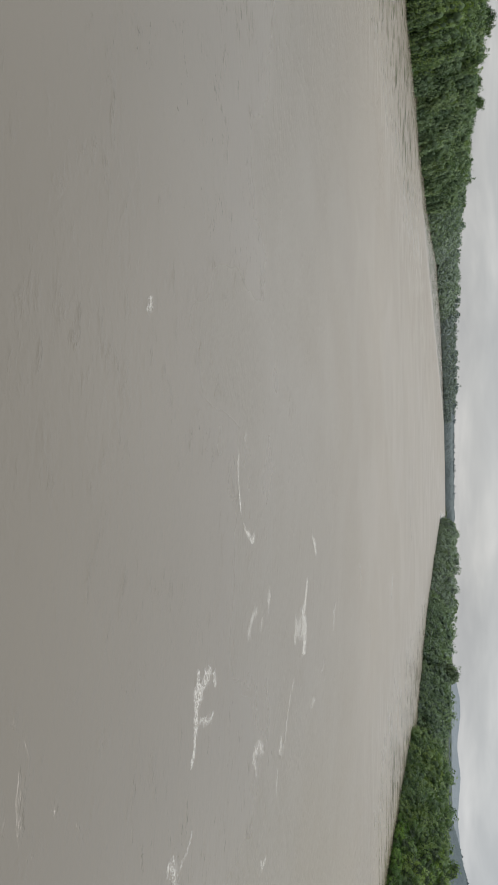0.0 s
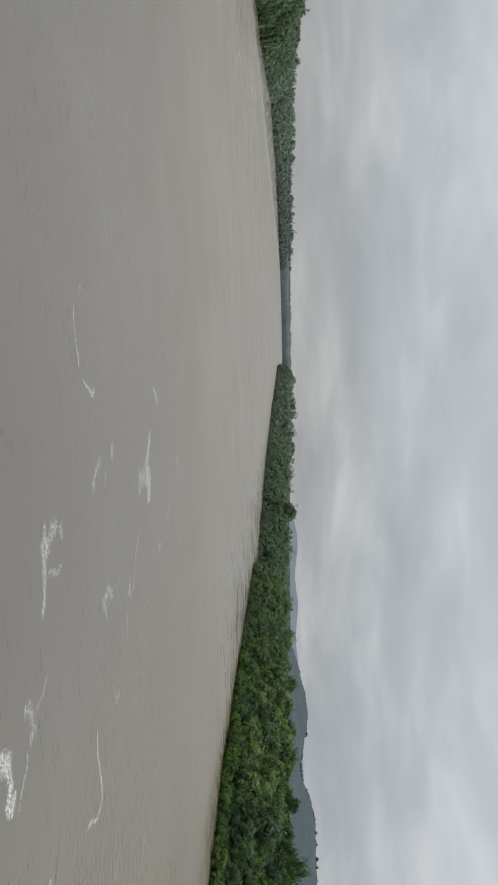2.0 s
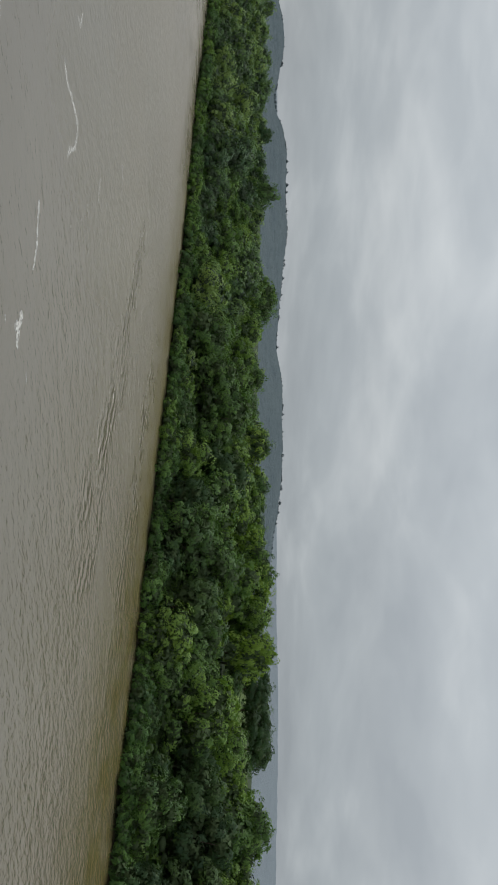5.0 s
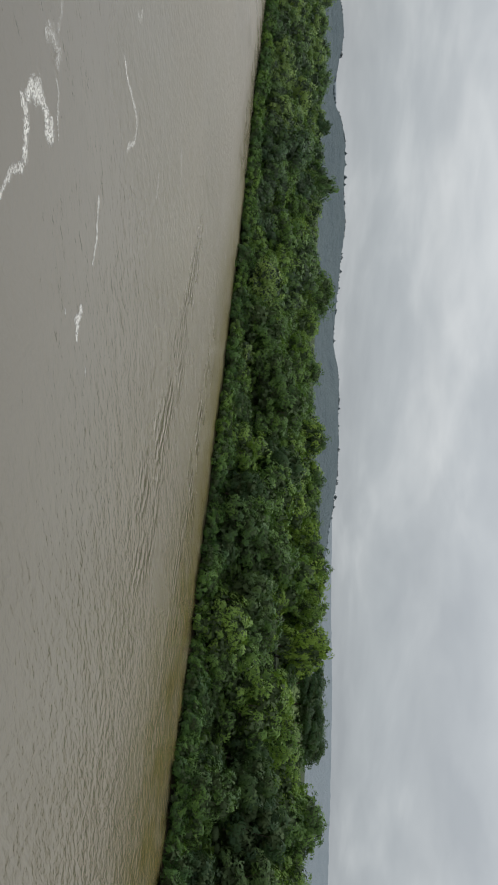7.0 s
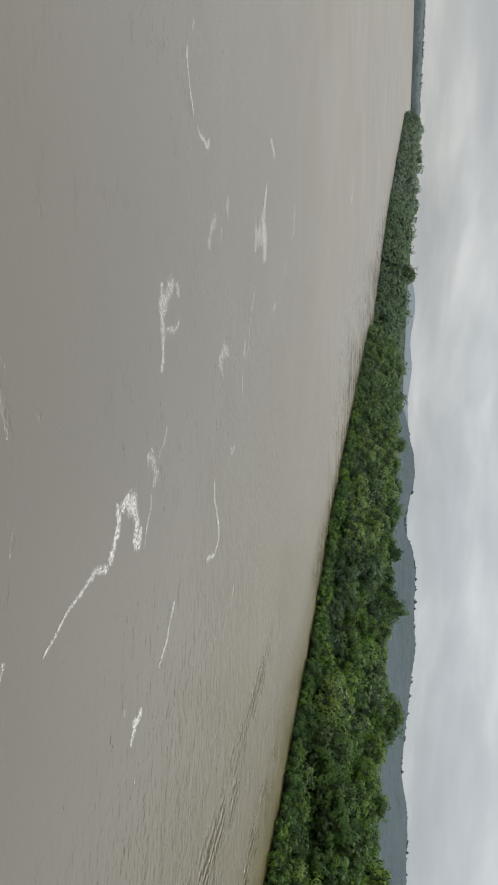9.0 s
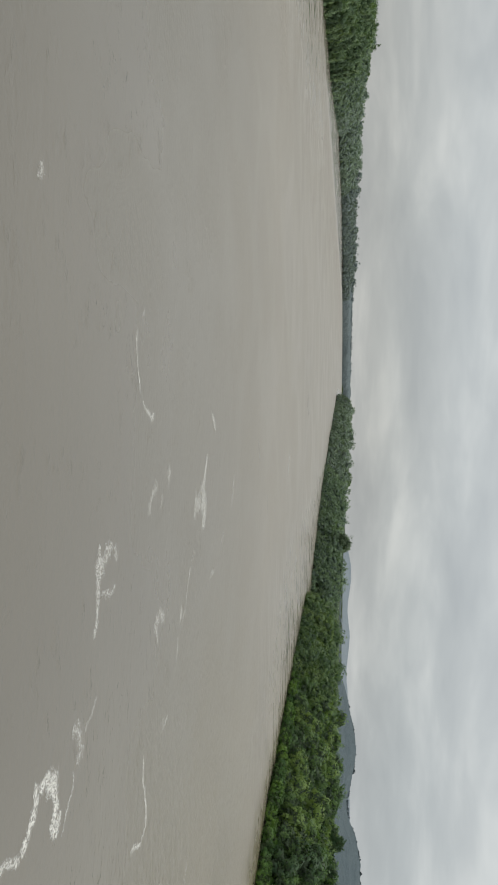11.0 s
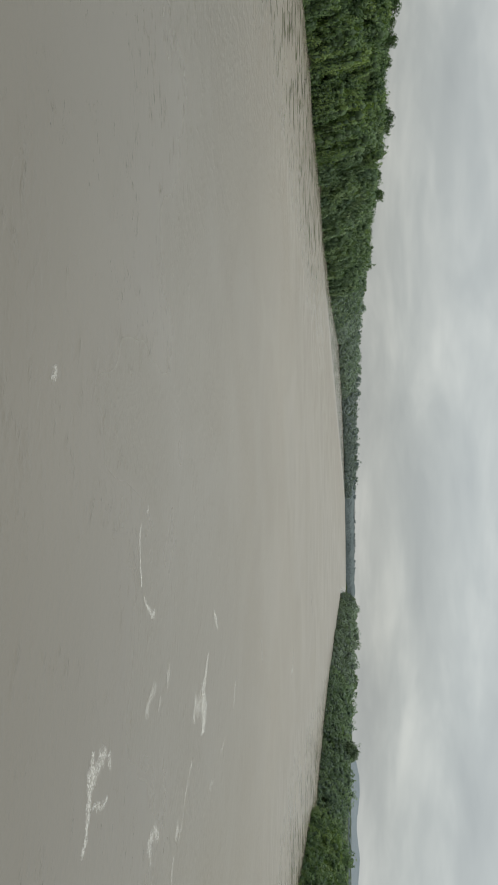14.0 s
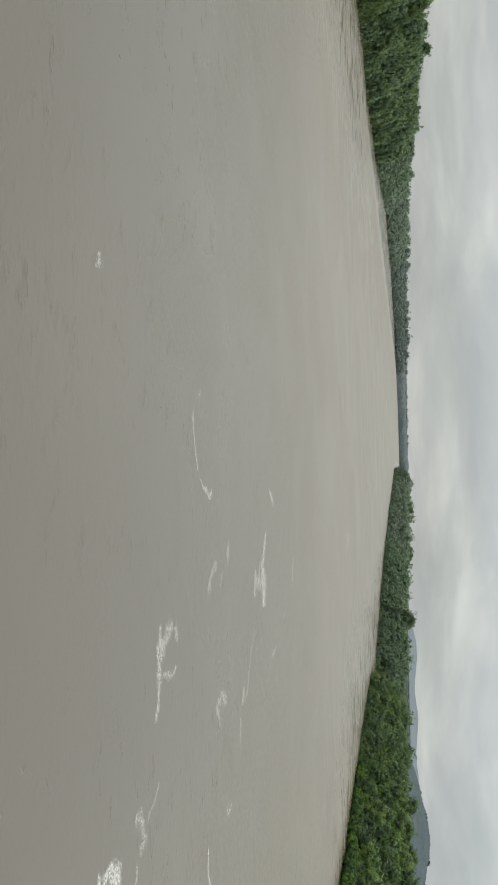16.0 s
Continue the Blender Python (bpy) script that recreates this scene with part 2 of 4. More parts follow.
def ground_material():
    m, nt, b = material("bank_soil_and_undergrowth", 0.9, 0.2)
    p = world_place(nt)
    a = noise_node(nt, 0.9, 5, p, 0.6)
    c = noise_node(nt, 0.06, 3, p)
    fine = noise_node(nt, 6, 3, p, 0.7)
    green = ramp_node(nt, a.outputs["Fac"], [(0.3, (0.015, 0.026, 0.009)), (0.5, (0.03, 0.05, 0.013)), (0.72, (0.05, 0.08, 0.02))])
    soil = ramp_node(nt, a.outputs["Fac"], [(0.3, (0.02, 0.018, 0.01)), (0.7, (0.055, 0.046, 0.026))])
    sep = nt.nodes.new("ShaderNodeSeparateXYZ")
    nt.links.new(p, sep.inputs[0])
    wet = range_node(nt, math_node(nt, "ADD", sep.outputs[2], math_node(nt, "MULTIPLY", c.outputs["Fac"], 0.8)), 0.5, 1.3)
    grass = ramp_node(nt, a.outputs["Fac"], [(0.3, (0.075, 0.125, 0.024)), (0.7, (0.125, 0.185, 0.04))])
    flat = math_node(nt, "MULTIPLY", range_node(nt, sep.outputs[2], 10.3, 11.2), range_node(nt, sep.outputs[0], 0.0, 20.0))
    cover = mix_rgb(nt, flat, green.outputs[0], grass.outputs[0])
    nt.links.new(mix_rgb(nt, wet, soil.outputs[0], cover), b.inputs["Base Color"])
    bump = nt.nodes.new("ShaderNodeBump")
    bump.inputs["Strength"].default_value, bump.inputs["Distance"].default_value = 0.8, 0.15
    nt.links.new(fine.outputs["Fac"], bump.inputs["Height"])
    nt.links.new(bump.outputs[0], b.inputs["Normal"])
    return m


def leaf_material(name, dark, mid, light, per_object=True, scale=0.16, tufts=0.30):
    """Foliage: tint by plant, by leaf spray and by light or old growth."""
    m, nt, b = material(name, 0.6, 0.18)
    geo = nt.nodes.new("ShaderNodeNewGeometry")
    p = geo.outputs["Position"]
    patch = noise_node(nt, scale, 3, p, 0.6)
    tone = nt.nodes.new("ShaderNodeAttribute")
    tone.attribute_name = "tuft"
    v = math_node(nt, "MULTIPLY_ADD", patch.outputs["Fac"], 0.55 if per_object else 1.3, 0.225 if per_object else -0.15)
    if per_object:
        info = nt.nodes.new("ShaderNodeObjectInfo")
        v = math_node(nt, "ADD", v, math_node(nt, "MULTIPLY_ADD", info.outputs["Random"], 0.7, -0.35))
    v = math_node(nt, "ADD", v, math_node(nt, "MULTIPLY_ADD", tone.outputs["Fac"], tufts, -tufts / 2))
    v = math_node(nt, "ADD", v, math_node(nt, "MULTIPLY_ADD", geo.outputs["Random Per Island"], 0.3, -0.15))
    col = ramp_node(nt, v, [(0.1, dark), (0.5, mid), (0.92, light)])
    nt.links.new(col.outputs[0], b.inputs["Base Color"])
    tr = nt.nodes.new("ShaderNodeBsdfTranslucent")
    nt.links.new(mix_rgb(nt, 1.0, col.outputs[0], (1.1, 1.25, 0.5), "MULTIPLY"), tr.inputs[0])
    ms = nt.nodes.new("ShaderNodeMixShader")
    ms.inputs[0].default_value = 0.22
    nt.links.new(b.outputs[0], ms.inputs[1])
    nt.links.new(tr.outputs[0], ms.inputs[2])
    nt.links.new(ms.outputs[0], nt.nodes["Material Output"].inputs[0])
    return m


def bark_material():
    m, nt, b = material("bark", 0.9, 0.2)
    p = world_place(nt)
    n = noise_node(nt, 5, 4, p, 0.6)
    c = ramp_node(nt, n.outputs["Fac"], [(0.3, (0.07, 0.055, 0.04)), (0.7, (0.19, 0.16, 0.125))])
    nt.links.new(c.outputs[0], b.inputs["Base Color"])
    return m


# inner leaves coloured dark to paint the shade inside the crowns
def crown_shade_material():
    m, nt, b = material("inner_crown_shade", 0.95, 0.1)
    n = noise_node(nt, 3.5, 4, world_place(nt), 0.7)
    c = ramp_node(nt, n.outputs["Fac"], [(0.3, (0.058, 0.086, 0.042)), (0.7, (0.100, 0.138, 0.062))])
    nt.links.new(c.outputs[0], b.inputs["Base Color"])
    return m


def foam_material():
    """A thin film of bubbles, dense in the middle of a patch and torn to lace at its edges."""
    m, nt, b = material("river_foam", 0.6, 0.3)
    p = world_place(nt)
    n = noise_node(nt, 2.2, 5, p, 0.65, 0.8)
    c = ramp_node(nt, n.outputs["Fac"], [(0.3, (0.52, 0.50, 0.45)), (0.7, (0.74, 0.73, 0.69))])
    nt.links.new(c.outputs[0], b.inputs["Base Color"])
    uv = nt.nodes.new("ShaderNodeUVMap")
    sep = nt.nodes.new("ShaderNodeSeparateXYZ")
    nt.links.new(uv.outputs[0], sep.inputs[0])
    lace = noise_node(nt, 2.0, 7, p, 0.72, 1.4)
    bubbles = noise_node(nt, 9.0, 2, p, 0.6)
    v = math_node(nt, "ADD", math_node(nt, "MULTIPLY_ADD", bubbles.outputs["Fac"], 0.35, -0.175), math_node(nt, "ADD", lace.outputs["Fac"], sep.outputs[1]))
    torn = noise_node(nt, 5.5, 4, p, 0.65, 0.8)
    cover = math_node(nt, "MULTIPLY", range_node(nt, v, 0.56, 0.80), range_node(nt, torn.outputs["Fac"], 0.42, 0.56, 0.4, 1.3))
    cover = math_node(nt, "MULTIPLY", cover, sep.outputs[0])
    hole = nt.nodes.new("ShaderNodeBsdfTransparent")
    ms = nt.nodes.new("ShaderNodeMixShader")
    nt.links.new(cover, ms.inputs[0])
    nt.links.new(hole.outputs[0], ms.inputs[1])
    nt.links.new(b.outputs[0], ms.inputs[2])
    nt.links.new(ms.outputs[0], nt.nodes["Material Output"].inputs[0])
    return m


def hill_material(name, a, c, scale=0.02, fine=0.09, depth=6.0):
    m, nt, b = material(name, 0.95, 0.1)
    p = world_place(nt)
    n = noise_node(nt, scale, 5, p, 0.65)
    r = ramp_node(nt, n.outputs["Fac"], [(0.35, a), (0.65, c)])
    nt.links.new(r.outputs[0], b.inputs["Base Color"])
    bump = nt.nodes.new("ShaderNodeBump")
    bump.inputs["Strength"].default_value, bump.inputs["Distance"].default_value = 1.0, depth
    f = noise_node(nt, fine, 4, p, 0.7)
    nt.links.new(f.outputs["Fac"], bump.inputs["Height"])
    nt.links.new(bump.outputs[0], b.inputs["Normal"])
    return m


# shade between tufts and strands as colour, the first lifted a little for haze
CROWN_SHADE_FAR = hill_material("far_crown_shade", (0.075, 0.105, 0.066), (0.105, 0.14, 0.085))
CREEPER_SHADE = hill_material("creeper_gap_shade", (0.062, 0.095, 0.056), (0.100, 0.142, 0.074), 0.22, 0.9, 0.5)
# crown cores of farther woods, with haze mixed into the colour
CORE_HAZY = hill_material("hazed_inner_foliage", (0.110, 0.150, 0.110), (0.143, 0.189, 0.137), depth=6.0)
WATER, SOIL, BARK, FOAM, CROWN_SHADE = water_material(), ground_material(), bark_material(), foam_material(), crown_shade_material()
LEAF = leaf_material("broadleaf_green", (0.072, 0.130, 0.054), (0.124, 0.220, 0.058), (0.214, 0.326, 0.070))
LEAF_DARK = leaf_material("dark_broadleaf", (0.048, 0.090, 0.044), (0.074, 0.130, 0.054), (0.115, 0.180, 0.062))
LEAF_YOUNG = leaf_material("young_yellow_green_leaves", (0.070, 0.136, 0.032), (0.142, 0.240, 0.042), (0.240, 0.350, 0.058))
# leaf colour greyed by painted haze for the end of the far bank
LEAF_HAZE_GREY = leaf_material("haze_grey_foliage", (0.170, 0.208, 0.200), (0.190, 0.230, 0.216), (0.212, 0.254, 0.236), False, 0.04)
LEAF_SHRUB = leaf_material("shrub_green", (0.062, 0.126, 0.046), (0.108, 0.206, 0.052), (0.185, 0.300, 0.060))
LEAF_FAR = leaf_material("riverside_foliage", (0.064, 0.108, 0.064), (0.128, 0.198, 0.082), (0.230, 0.306, 0.104), False, 0.09, 0.6)
# the bank trees' leaf colour again, with thin haze painted in
LEAF_THIN_HAZE = leaf_material("broadleaf_in_thin_haze", (0.072, 0.126, 0.068), (0.134, 0.218, 0.080), (0.232, 0.325, 0.098))
LEAF_MID = leaf_material("bankside_foliage", (0.066, 0.112, 0.066), (0.124, 0.192, 0.086), (0.206, 0.278, 0.108), False, 0.10, 0.75)
# creeper leaves of the farther slope, their colour paled a step for haze
LEAF_SLOPE = leaf_material("hazed_creeper_leaves", (0.086, 0.134, 0.090), (0.143, 0.211, 0.116), (0.226, 0.299, 0.141), False, 0.10, 0.6)
LEAF_SHRUB_WILD = leaf_material("undergrowth_green", (0.044, 0.082, 0.028), (0.082, 0.142, 0.036), (0.13, 0.195, 0.038), False, 0.3)
# dark round tree, its leaf colour raised and greyed for distance haze
LEAF_ROUND_HAZED = leaf_material("hazed_round_tree_leaves", (0.150, 0.202, 0.128), (0.165, 0.220, 0.136), (0.190, 0.248, 0.150))
# bank foliage tinted bluish and lighter to put haze into it
LEAF_HAZE_BLUE = leaf_material("haze_blue_foliage", (0.117, 0.172, 0.119), (0.174, 0.246, 0.152), (0.244, 0.321, 0.179), False, 0.05)
# hills and far treeline carry the distance haze in their base colours
HILL_NEAR = hill_material("hill_in_haze", (0.086, 0.112, 0.124), (0.104, 0.132, 0.140))
HILL_FAR = hill_material("far_hill_in_haze", (0.195, 0.228, 0.252), (0.215, 0.248, 0.27))
CANOPY_FAR = hill_material("hazed_treeline", (0.122, 0.149, 0.153), (0.138, 0.166, 0.168))
# cores and leaves of ever farther banks, painted paler for the haze
CORE_MISTY = hill_material("misty_inner_foliage", (0.149, 0.187, 0.152), (0.178, 0.222, 0.177), depth=6.0)
CORE_REACH = hill_material("hazed_bank_cores", (0.154, 0.196, 0.164), (0.182, 0.226, 0.186), depth=2.5)
CORE_END = hill_material("hazed_point_cores", (0.156, 0.190, 0.184), (0.176, 0.212, 0.202), depth=2.5)
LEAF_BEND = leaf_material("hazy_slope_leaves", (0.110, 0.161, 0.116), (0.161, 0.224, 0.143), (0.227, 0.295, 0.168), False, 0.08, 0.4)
LEAF_REACH = leaf_material("hazed_far_bank_foliage", (0.165, 0.218, 0.175), (0.198, 0.255, 0.195), (0.233, 0.293, 0.215), False, 0.05)
LEAF_MISTY = leaf_material("misty_point_foliage", (0.139, 0.187, 0.148), (0.180, 0.235, 0.172), (0.227, 0.286, 0.197), False, 0.05)

# ---------------------------------------------------------------- banks of the river
RIGHT = [(-3000, 95), (-20, 95), (42, 95.2), (66, 93), (80, 92.3), (125, 89.5), (165, 83), (225, 79), (300, 77), (318, 76.5), (330, 84), (352, 84),
         (474, 57), (645, 36), (850, 16), (1020, 0), (1034, 6), (1060, 120), (1150, 500), (1250, 3500), (4200, 3500)]
LEFT = [(-3000, -170), (100, -176), (234, -181), (395, -183), (475, -189), (571, -202), (700, -228), (792, -246), (806, -254), (909, -245),
        (1050, -258), (1195, -236), (1285, -218), (1450, -160), (1562, -107), (1634, -15), (1700, 200), (1800, 800), (1900, 3400), (4200, 3450)]


def bank(rows, y):
    return float(np.interp(y, [r[0] for r in rows], [r[1] for r in rows]))


def wiggle(x, y, scale, seed):
    return noise.noise(Vector((x / scale, y / scale, seed)))


def x_right(y):
    return bank(RIGHT, y) + (1.3 * wiggle(0, y, 9, 3.1) + 0.6 * wiggle(0, y, 3.1, 7.7) if y < 1020 else 0)


def x_left(y):
    return bank(LEFT, y) + 2.0 * wiggle(0, y, 14, 5.5) + 0.8 * wiggle(0, y, 5, 2.2)


def z_right(s, y):
    base = float(np.interp(s, [-12, 0, 1, 4, 12, 22, 32, 60, 140, 300, 700, 3000], [-3, -0.05, 0.5, 1.7, 5.6, 9.6, 10.2, 11.0, 14.5, 17.0, 15, 12]))
    if s > 32:
        base += (min(base, 10.8) - base) * float(np.interp(y, [35, 75], [0, 1]))
    k = float(np.interp(y, [150, 330, 700, 1020], [1.0, 0.85, 0.75, 0.7]))
    return base * (k if s > 0 else 1)


def z_left(s, y):
    base = float(np.interp(s, [-12, 0, 3, 10, 20, 32, 60, 300, 3000], [-3, -0.05, 1.8, 7.5, 14.5, 18, 19, 18, 14]))
    k = float(np.interp(y, [150, 300, 500, 800, 1150, 1600], [1.75, 1.5, 1.12, 0.88, 0.55, 0.42]))
    return base * (k if s > 0 else 1)


def mesh_object(name, verts, faces, mat, parent=None, label="", smooth=False):
    me = bpy.data.meshes.new(name)
    me.from_pydata([tuple(v) for v in verts], [], faces)
    me.materials.append(mat)
    if smooth:
        me.polygons.foreach_set("use_smooth", [True] * len(me.polygons))
    me.update()
    ob = new(name, me)
    if parent is not None:
        ob.parent = parent
    if label:
        tagged(ob, label)
    return ob


def build_ground():
    ys = [-3000, -1500, -700, -300, -120] + list(range(-60, 340, 4)) + list(range(340, 1080, 10)) + list(range(1080, 1960, 20)) + [2050, 2300, 2700, 3300, 4200]
    land = [0, 0.5, 1.5, 3, 5, 8, 12, 16, 20, 24, 30, 40, 60, 100, 180, 300, 600, 1200, 3000]
    bed = [0.03, 0.12, 0.5, 0.88, 0.97]
    verts, faces = [], []
    for y in ys:
        xl, xr = x_left(y), x_right(y)
        row = []
        for s in reversed(land):
            row.append((xl - s, y, z_left(s, y) + (0.5 * wiggle(xl - s, y, 7, 1) if s > 1 else 0)))
        for b in bed:
            row.append((xl + (xr - xl) * b, y, -2.5))
        for s in land:
            row.append((xr + s, y, z_right(s, y) + (0.5 * wiggle(xr + s, y, 7, 1) if s > 1 else 0)))
        verts += row
    n = len(land) * 2 + len(bed)
    for i in range(len(ys) - 1):
        for j in range(n - 1):
            a = i * n + j
            faces.append((a, a + 1, a + n + 1, a + n))
    return tagged(mesh_object("ground", verts, faces, SOIL, smooth=True), "overgrown river banks and low land with a silty bed", "ground", kind="structure")


def build_water():
    xs = [-4500, -400, -260, -120, 0, 40, 80, 130, 400, 4500]
    ys = [-4500, -200, 0, 100, 300, 800, 2000, 4500]
    verts = [(x, y, 0.0) for y in ys for x in xs]
    n = len(xs)
    faces = [(i * n + j, i * n + j + 1, i * n + n + j + 1, i * n + n + j) for i in range(len(ys) - 1) for j in range(n - 1)]
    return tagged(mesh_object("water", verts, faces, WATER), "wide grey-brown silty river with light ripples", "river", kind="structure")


build_ground()
build_water()


# ---------------------------------------------------------------- plants
def ico(level):
    bm = bmesh.new()
    bmesh.ops.create_icosphere(bm, subdivisions=level, radius=1.0)
    v = np.array([x.co[:] for x in bm.verts])
    f = [[q.index for q in p.verts] for p in bm.faces]
    bm.free()
    return v, np.array(f)


ICO_V, ICO_F = ico(1)


def lobes_of(rng, radius, height, count, flat=0.7):
    """Centres and radii of the rounded boughs that make up a crown whose base is at z = 0."""
    out = []
    for i in range(count):
        a = i * 2.399963 + rng.uniform(-0.4, 0.4)
        u = (i + 0.5) / count
        r = radius * 0.66 * math.sqrt(1 - (1 - u) ** 2 * 0.55) * rng.uniform(0.55, 1.1) * (1.0 if u < 0.8 else 0.45)
        z = height * (0.12 + 0.72 * u) + rng.uniform(-0.08, 0.08) * height
        size = radius * rng.uniform(0.42, 0.72) * (1.05 - 0.3 * u)
        out.append((np.array((math.cos(a) * r, math.sin(a) * r, z)), size, size * flat * rng.uniform(0.85, 1.2)))
    return out


def drapes_of(rng, radius, height, count):
    """Boughs of a tree smothered by creepers: a knobbly top, and thin curtains that hang down all round in leaning strands."""
    out = []
    for i in range(4):
        a, r = i * 2.399963 + rng.uniform(-0.5, 0.5), radius * rng.uniform(0.1, 0.42)
        size = radius * rng.uniform(0.30, 0.44)
        out.append((np.array((math.cos(a) * r, math.sin(a) * r, height * rng.uniform(0.74, 0.92))), size, size * 0.8))
    for i in range(count):
        a, far = i * 6.2832 / count + rng.uniform(-0.3, 0.3), radius * rng.uniform(0.55, 0.95)
        top, foot, size = height * rng.uniform(0.55, 0.92), height * rng.uniform(-0.1, 0.3), radius * rng.uniform(0.10, 0.19)
        lean = rng.uniform(0.1, 0.5) * (top - foot)
        for k in range(4):
            u = (k + 0.5) / 4
            r = far * (0.66 + 0.42 * u) * (1.0 if k % 2 else 0.94)
            out.append((np.array((math.cos(a) * r, math.sin(a) * r + lean * (u - 0.4), top + (foot - top) * u)), size * (1.15 - 0.3 * u), (top - foot) * 0.2))
    return out


def blades_of(rng, pos, nor, length, width):
    """Folded leaf sprays, one three-cornered blade each, at pos and facing along nor."""
    n = len(pos)
    t = np.cross(nor, rng.normal(size=(n, 3)))
    t /= np.linalg.norm(t, axis=1)[:, None] + 1e-9
    b = np.cross(nor, t)
    long, wide = length[:, None], (length * width)[:, None]
    return np.stack([pos + t * long - nor * long * 0.15, pos - t * long * 0.7 + b * wide, pos - t * long * 0.7 - b * wide], 1).reshape(-1, 3)


def leaf_cloud(rng, lobes, total, leaf, core=0.55, blades=14, spread=2.1, ragged=0.36, round_up=0.75, hang=1.0):
    """Each bough carries tufts, each tuft a rounded burst of leaf sprays that lie over one another like shingles;
    inside are larger leaves, or for far trees a solid core, which take the painted inner shade. Gives points, leaves,
    inner faces, a tint for each leaf and a normal for each point, which follows the rounding of the tuft and the bough."""
    V, S, tint, base = [], [], [], 0
    area = sum(r * (r + rz) for _, r, rz in lobes)
    for c, r, rz in lobes:
        m = max(3, int(total * r * (r + rz) / area / blades))
        tip = rng.normal(size=(m, 3))
        tip[:, 2] = np.abs(tip[:, 2]) - 0.55
        tip /= np.linalg.norm(tip, axis=1)[:, None]
        bulge = 1 + 0.14 * np.sin(tip @ rng.normal(size=3) * 3.5)
        ext = bulge * rng.uniform(0.72, 1.0, m)
        tuft = spread * leaf * rng.uniform(0.7, 1.5, m)
        n = m * blades
        d = np.repeat(tip, blades, 0)
        mid = c + d * np.repeat(np.stack([ext * r, ext * r, ext * rz], 1), blades, 0)
        u = d * 0.7 + rng.normal(scale=0.7, size=(n, 3))
        u[:, 2] += 0.3
        u /= np.linalg.norm(u, axis=1)[:, None]
        pos = mid + u * np.repeat(tuft, blades)[:, None] * rng.uniform(0.7, 1.12, n)[:, None] * (1 / math.sqrt(hang), 1 / math.sqrt(hang), hang)
        nor = u + d * round_up + rng.normal(scale=ragged, size=(n, 3))
        nor[:, 2] += 0.15
        nor /= np.linalg.norm(nor, axis=1)[:, None]
        V.append(blades_of(rng, pos, nor, leaf * rng.uniform(0.8, 1.45, n), 0.52))
        soft = u * 0.7 + d * round_up + nor * 0.45 + (0, 0, 0.1)
        S.append(np.repeat(soft / np.linalg.norm(soft, axis=1)[:, None], 3, 0))
        tint.append(np.repeat(rng.uniform(0, 1, m), blades))
        base += n
    leaves = np.arange(base * 3).reshape(-1, 3)
    inner, base = [], base * 3
    for c, r, rz in lobes:
        if core == 0:
            n = max(10, int(0.26 * total * r * (r + rz) / area))
            u = rng.normal(size=(n, 3))
            u[:, 2] = np.abs(u[:, 2]) - 0.6
            u /= np.linalg.norm(u, axis=1)[:, None]
            pos = c + u * np.array((r, r, rz)) * rng.uniform(0.35, 0.82, n)[:, None]
            nor = u + rng.normal(scale=0.3, size=(n, 3))
            nor /= np.linalg.norm(nor, axis=1)[:, None]
            v = blades_of(rng, pos, nor, leaf * rng.uniform(1.3, 2.0, n), 0.9)
            inner.append(np.arange(n * 3).reshape(-1, 3) + base)
            S.append(np.repeat(nor, 3, 0))
        else:
            w = 1 + 0.16 * np.sin(ICO_V @ rng.normal(size=3) * 4)[:, None]
            v = c + ICO_V * w * np.array((r, r, rz)) * core
            inner.append(ICO_F + base)
            S.append(ICO_V)
        V.append(v)
        base += len(v)
    return np.concatenate(V), leaves, np.concatenate(inner), np.concatenate(tint), np.concatenate(S)


def tube(bm, points, radii, sides=6):
    rings = []
    for i, p in enumerate(points):
        q = points[min(i + 1, len(points) - 1)] - points[max(i - 1, 0)]
        rot = Vector(q).to_track_quat("Z", "Y").to_matrix()
        rings.append([bm.verts.new(Vector(p) + rot @ Vector((math.cos(a) * radii[i], math.sin(a) * radii[i], 0)))
                      for a in (2 * math.pi * k / sides for k in range(sides))])
    for a, b in zip(rings, rings[1:]):
        for k in range(sides):
            bm.faces.new((a[k], a[(k + 1) % sides], b[(k + 1) % sides], b[k]))
    bm.faces.new(rings[-1])


def trunk_mesh(rng, lobes, clear, girth):
    """A tapered, leaning trunk with a limb into each of the larger boughs."""
    bm = bmesh.new()
    top = Vector((rng.uniform(-0.3, 0.3), rng.uniform(-0.3, 0.3), clear + 0.8))
    mid = Vector((rng.uniform(-0.2, 0.2), rng.uniform(-0.2, 0.2), clear * 0.5))
    tube(bm, [Vector((0, 0, -0.6)), Vector((0, 0, 0.0)), mid, top], [girth * 1.5, girth * 1.15, girth * 0.9, girth * 0.7], 8)
    for c, r, rz in lobes:
        end = Vector(c) + Vector((0, 0, clear))
        bend = (top + end) / 2 + Vector((0, 0, -0.15 * r))
        tube(bm, [mid.lerp(top, 0.8), bend, end], [girth * 0.5, girth * 0.3, girth * 0.12], 5)
    me = bpy.data.meshes.new("trunk")
    bm.to_mesh(me)
    bm.free()
    me.materials.append(BARK)
    return me


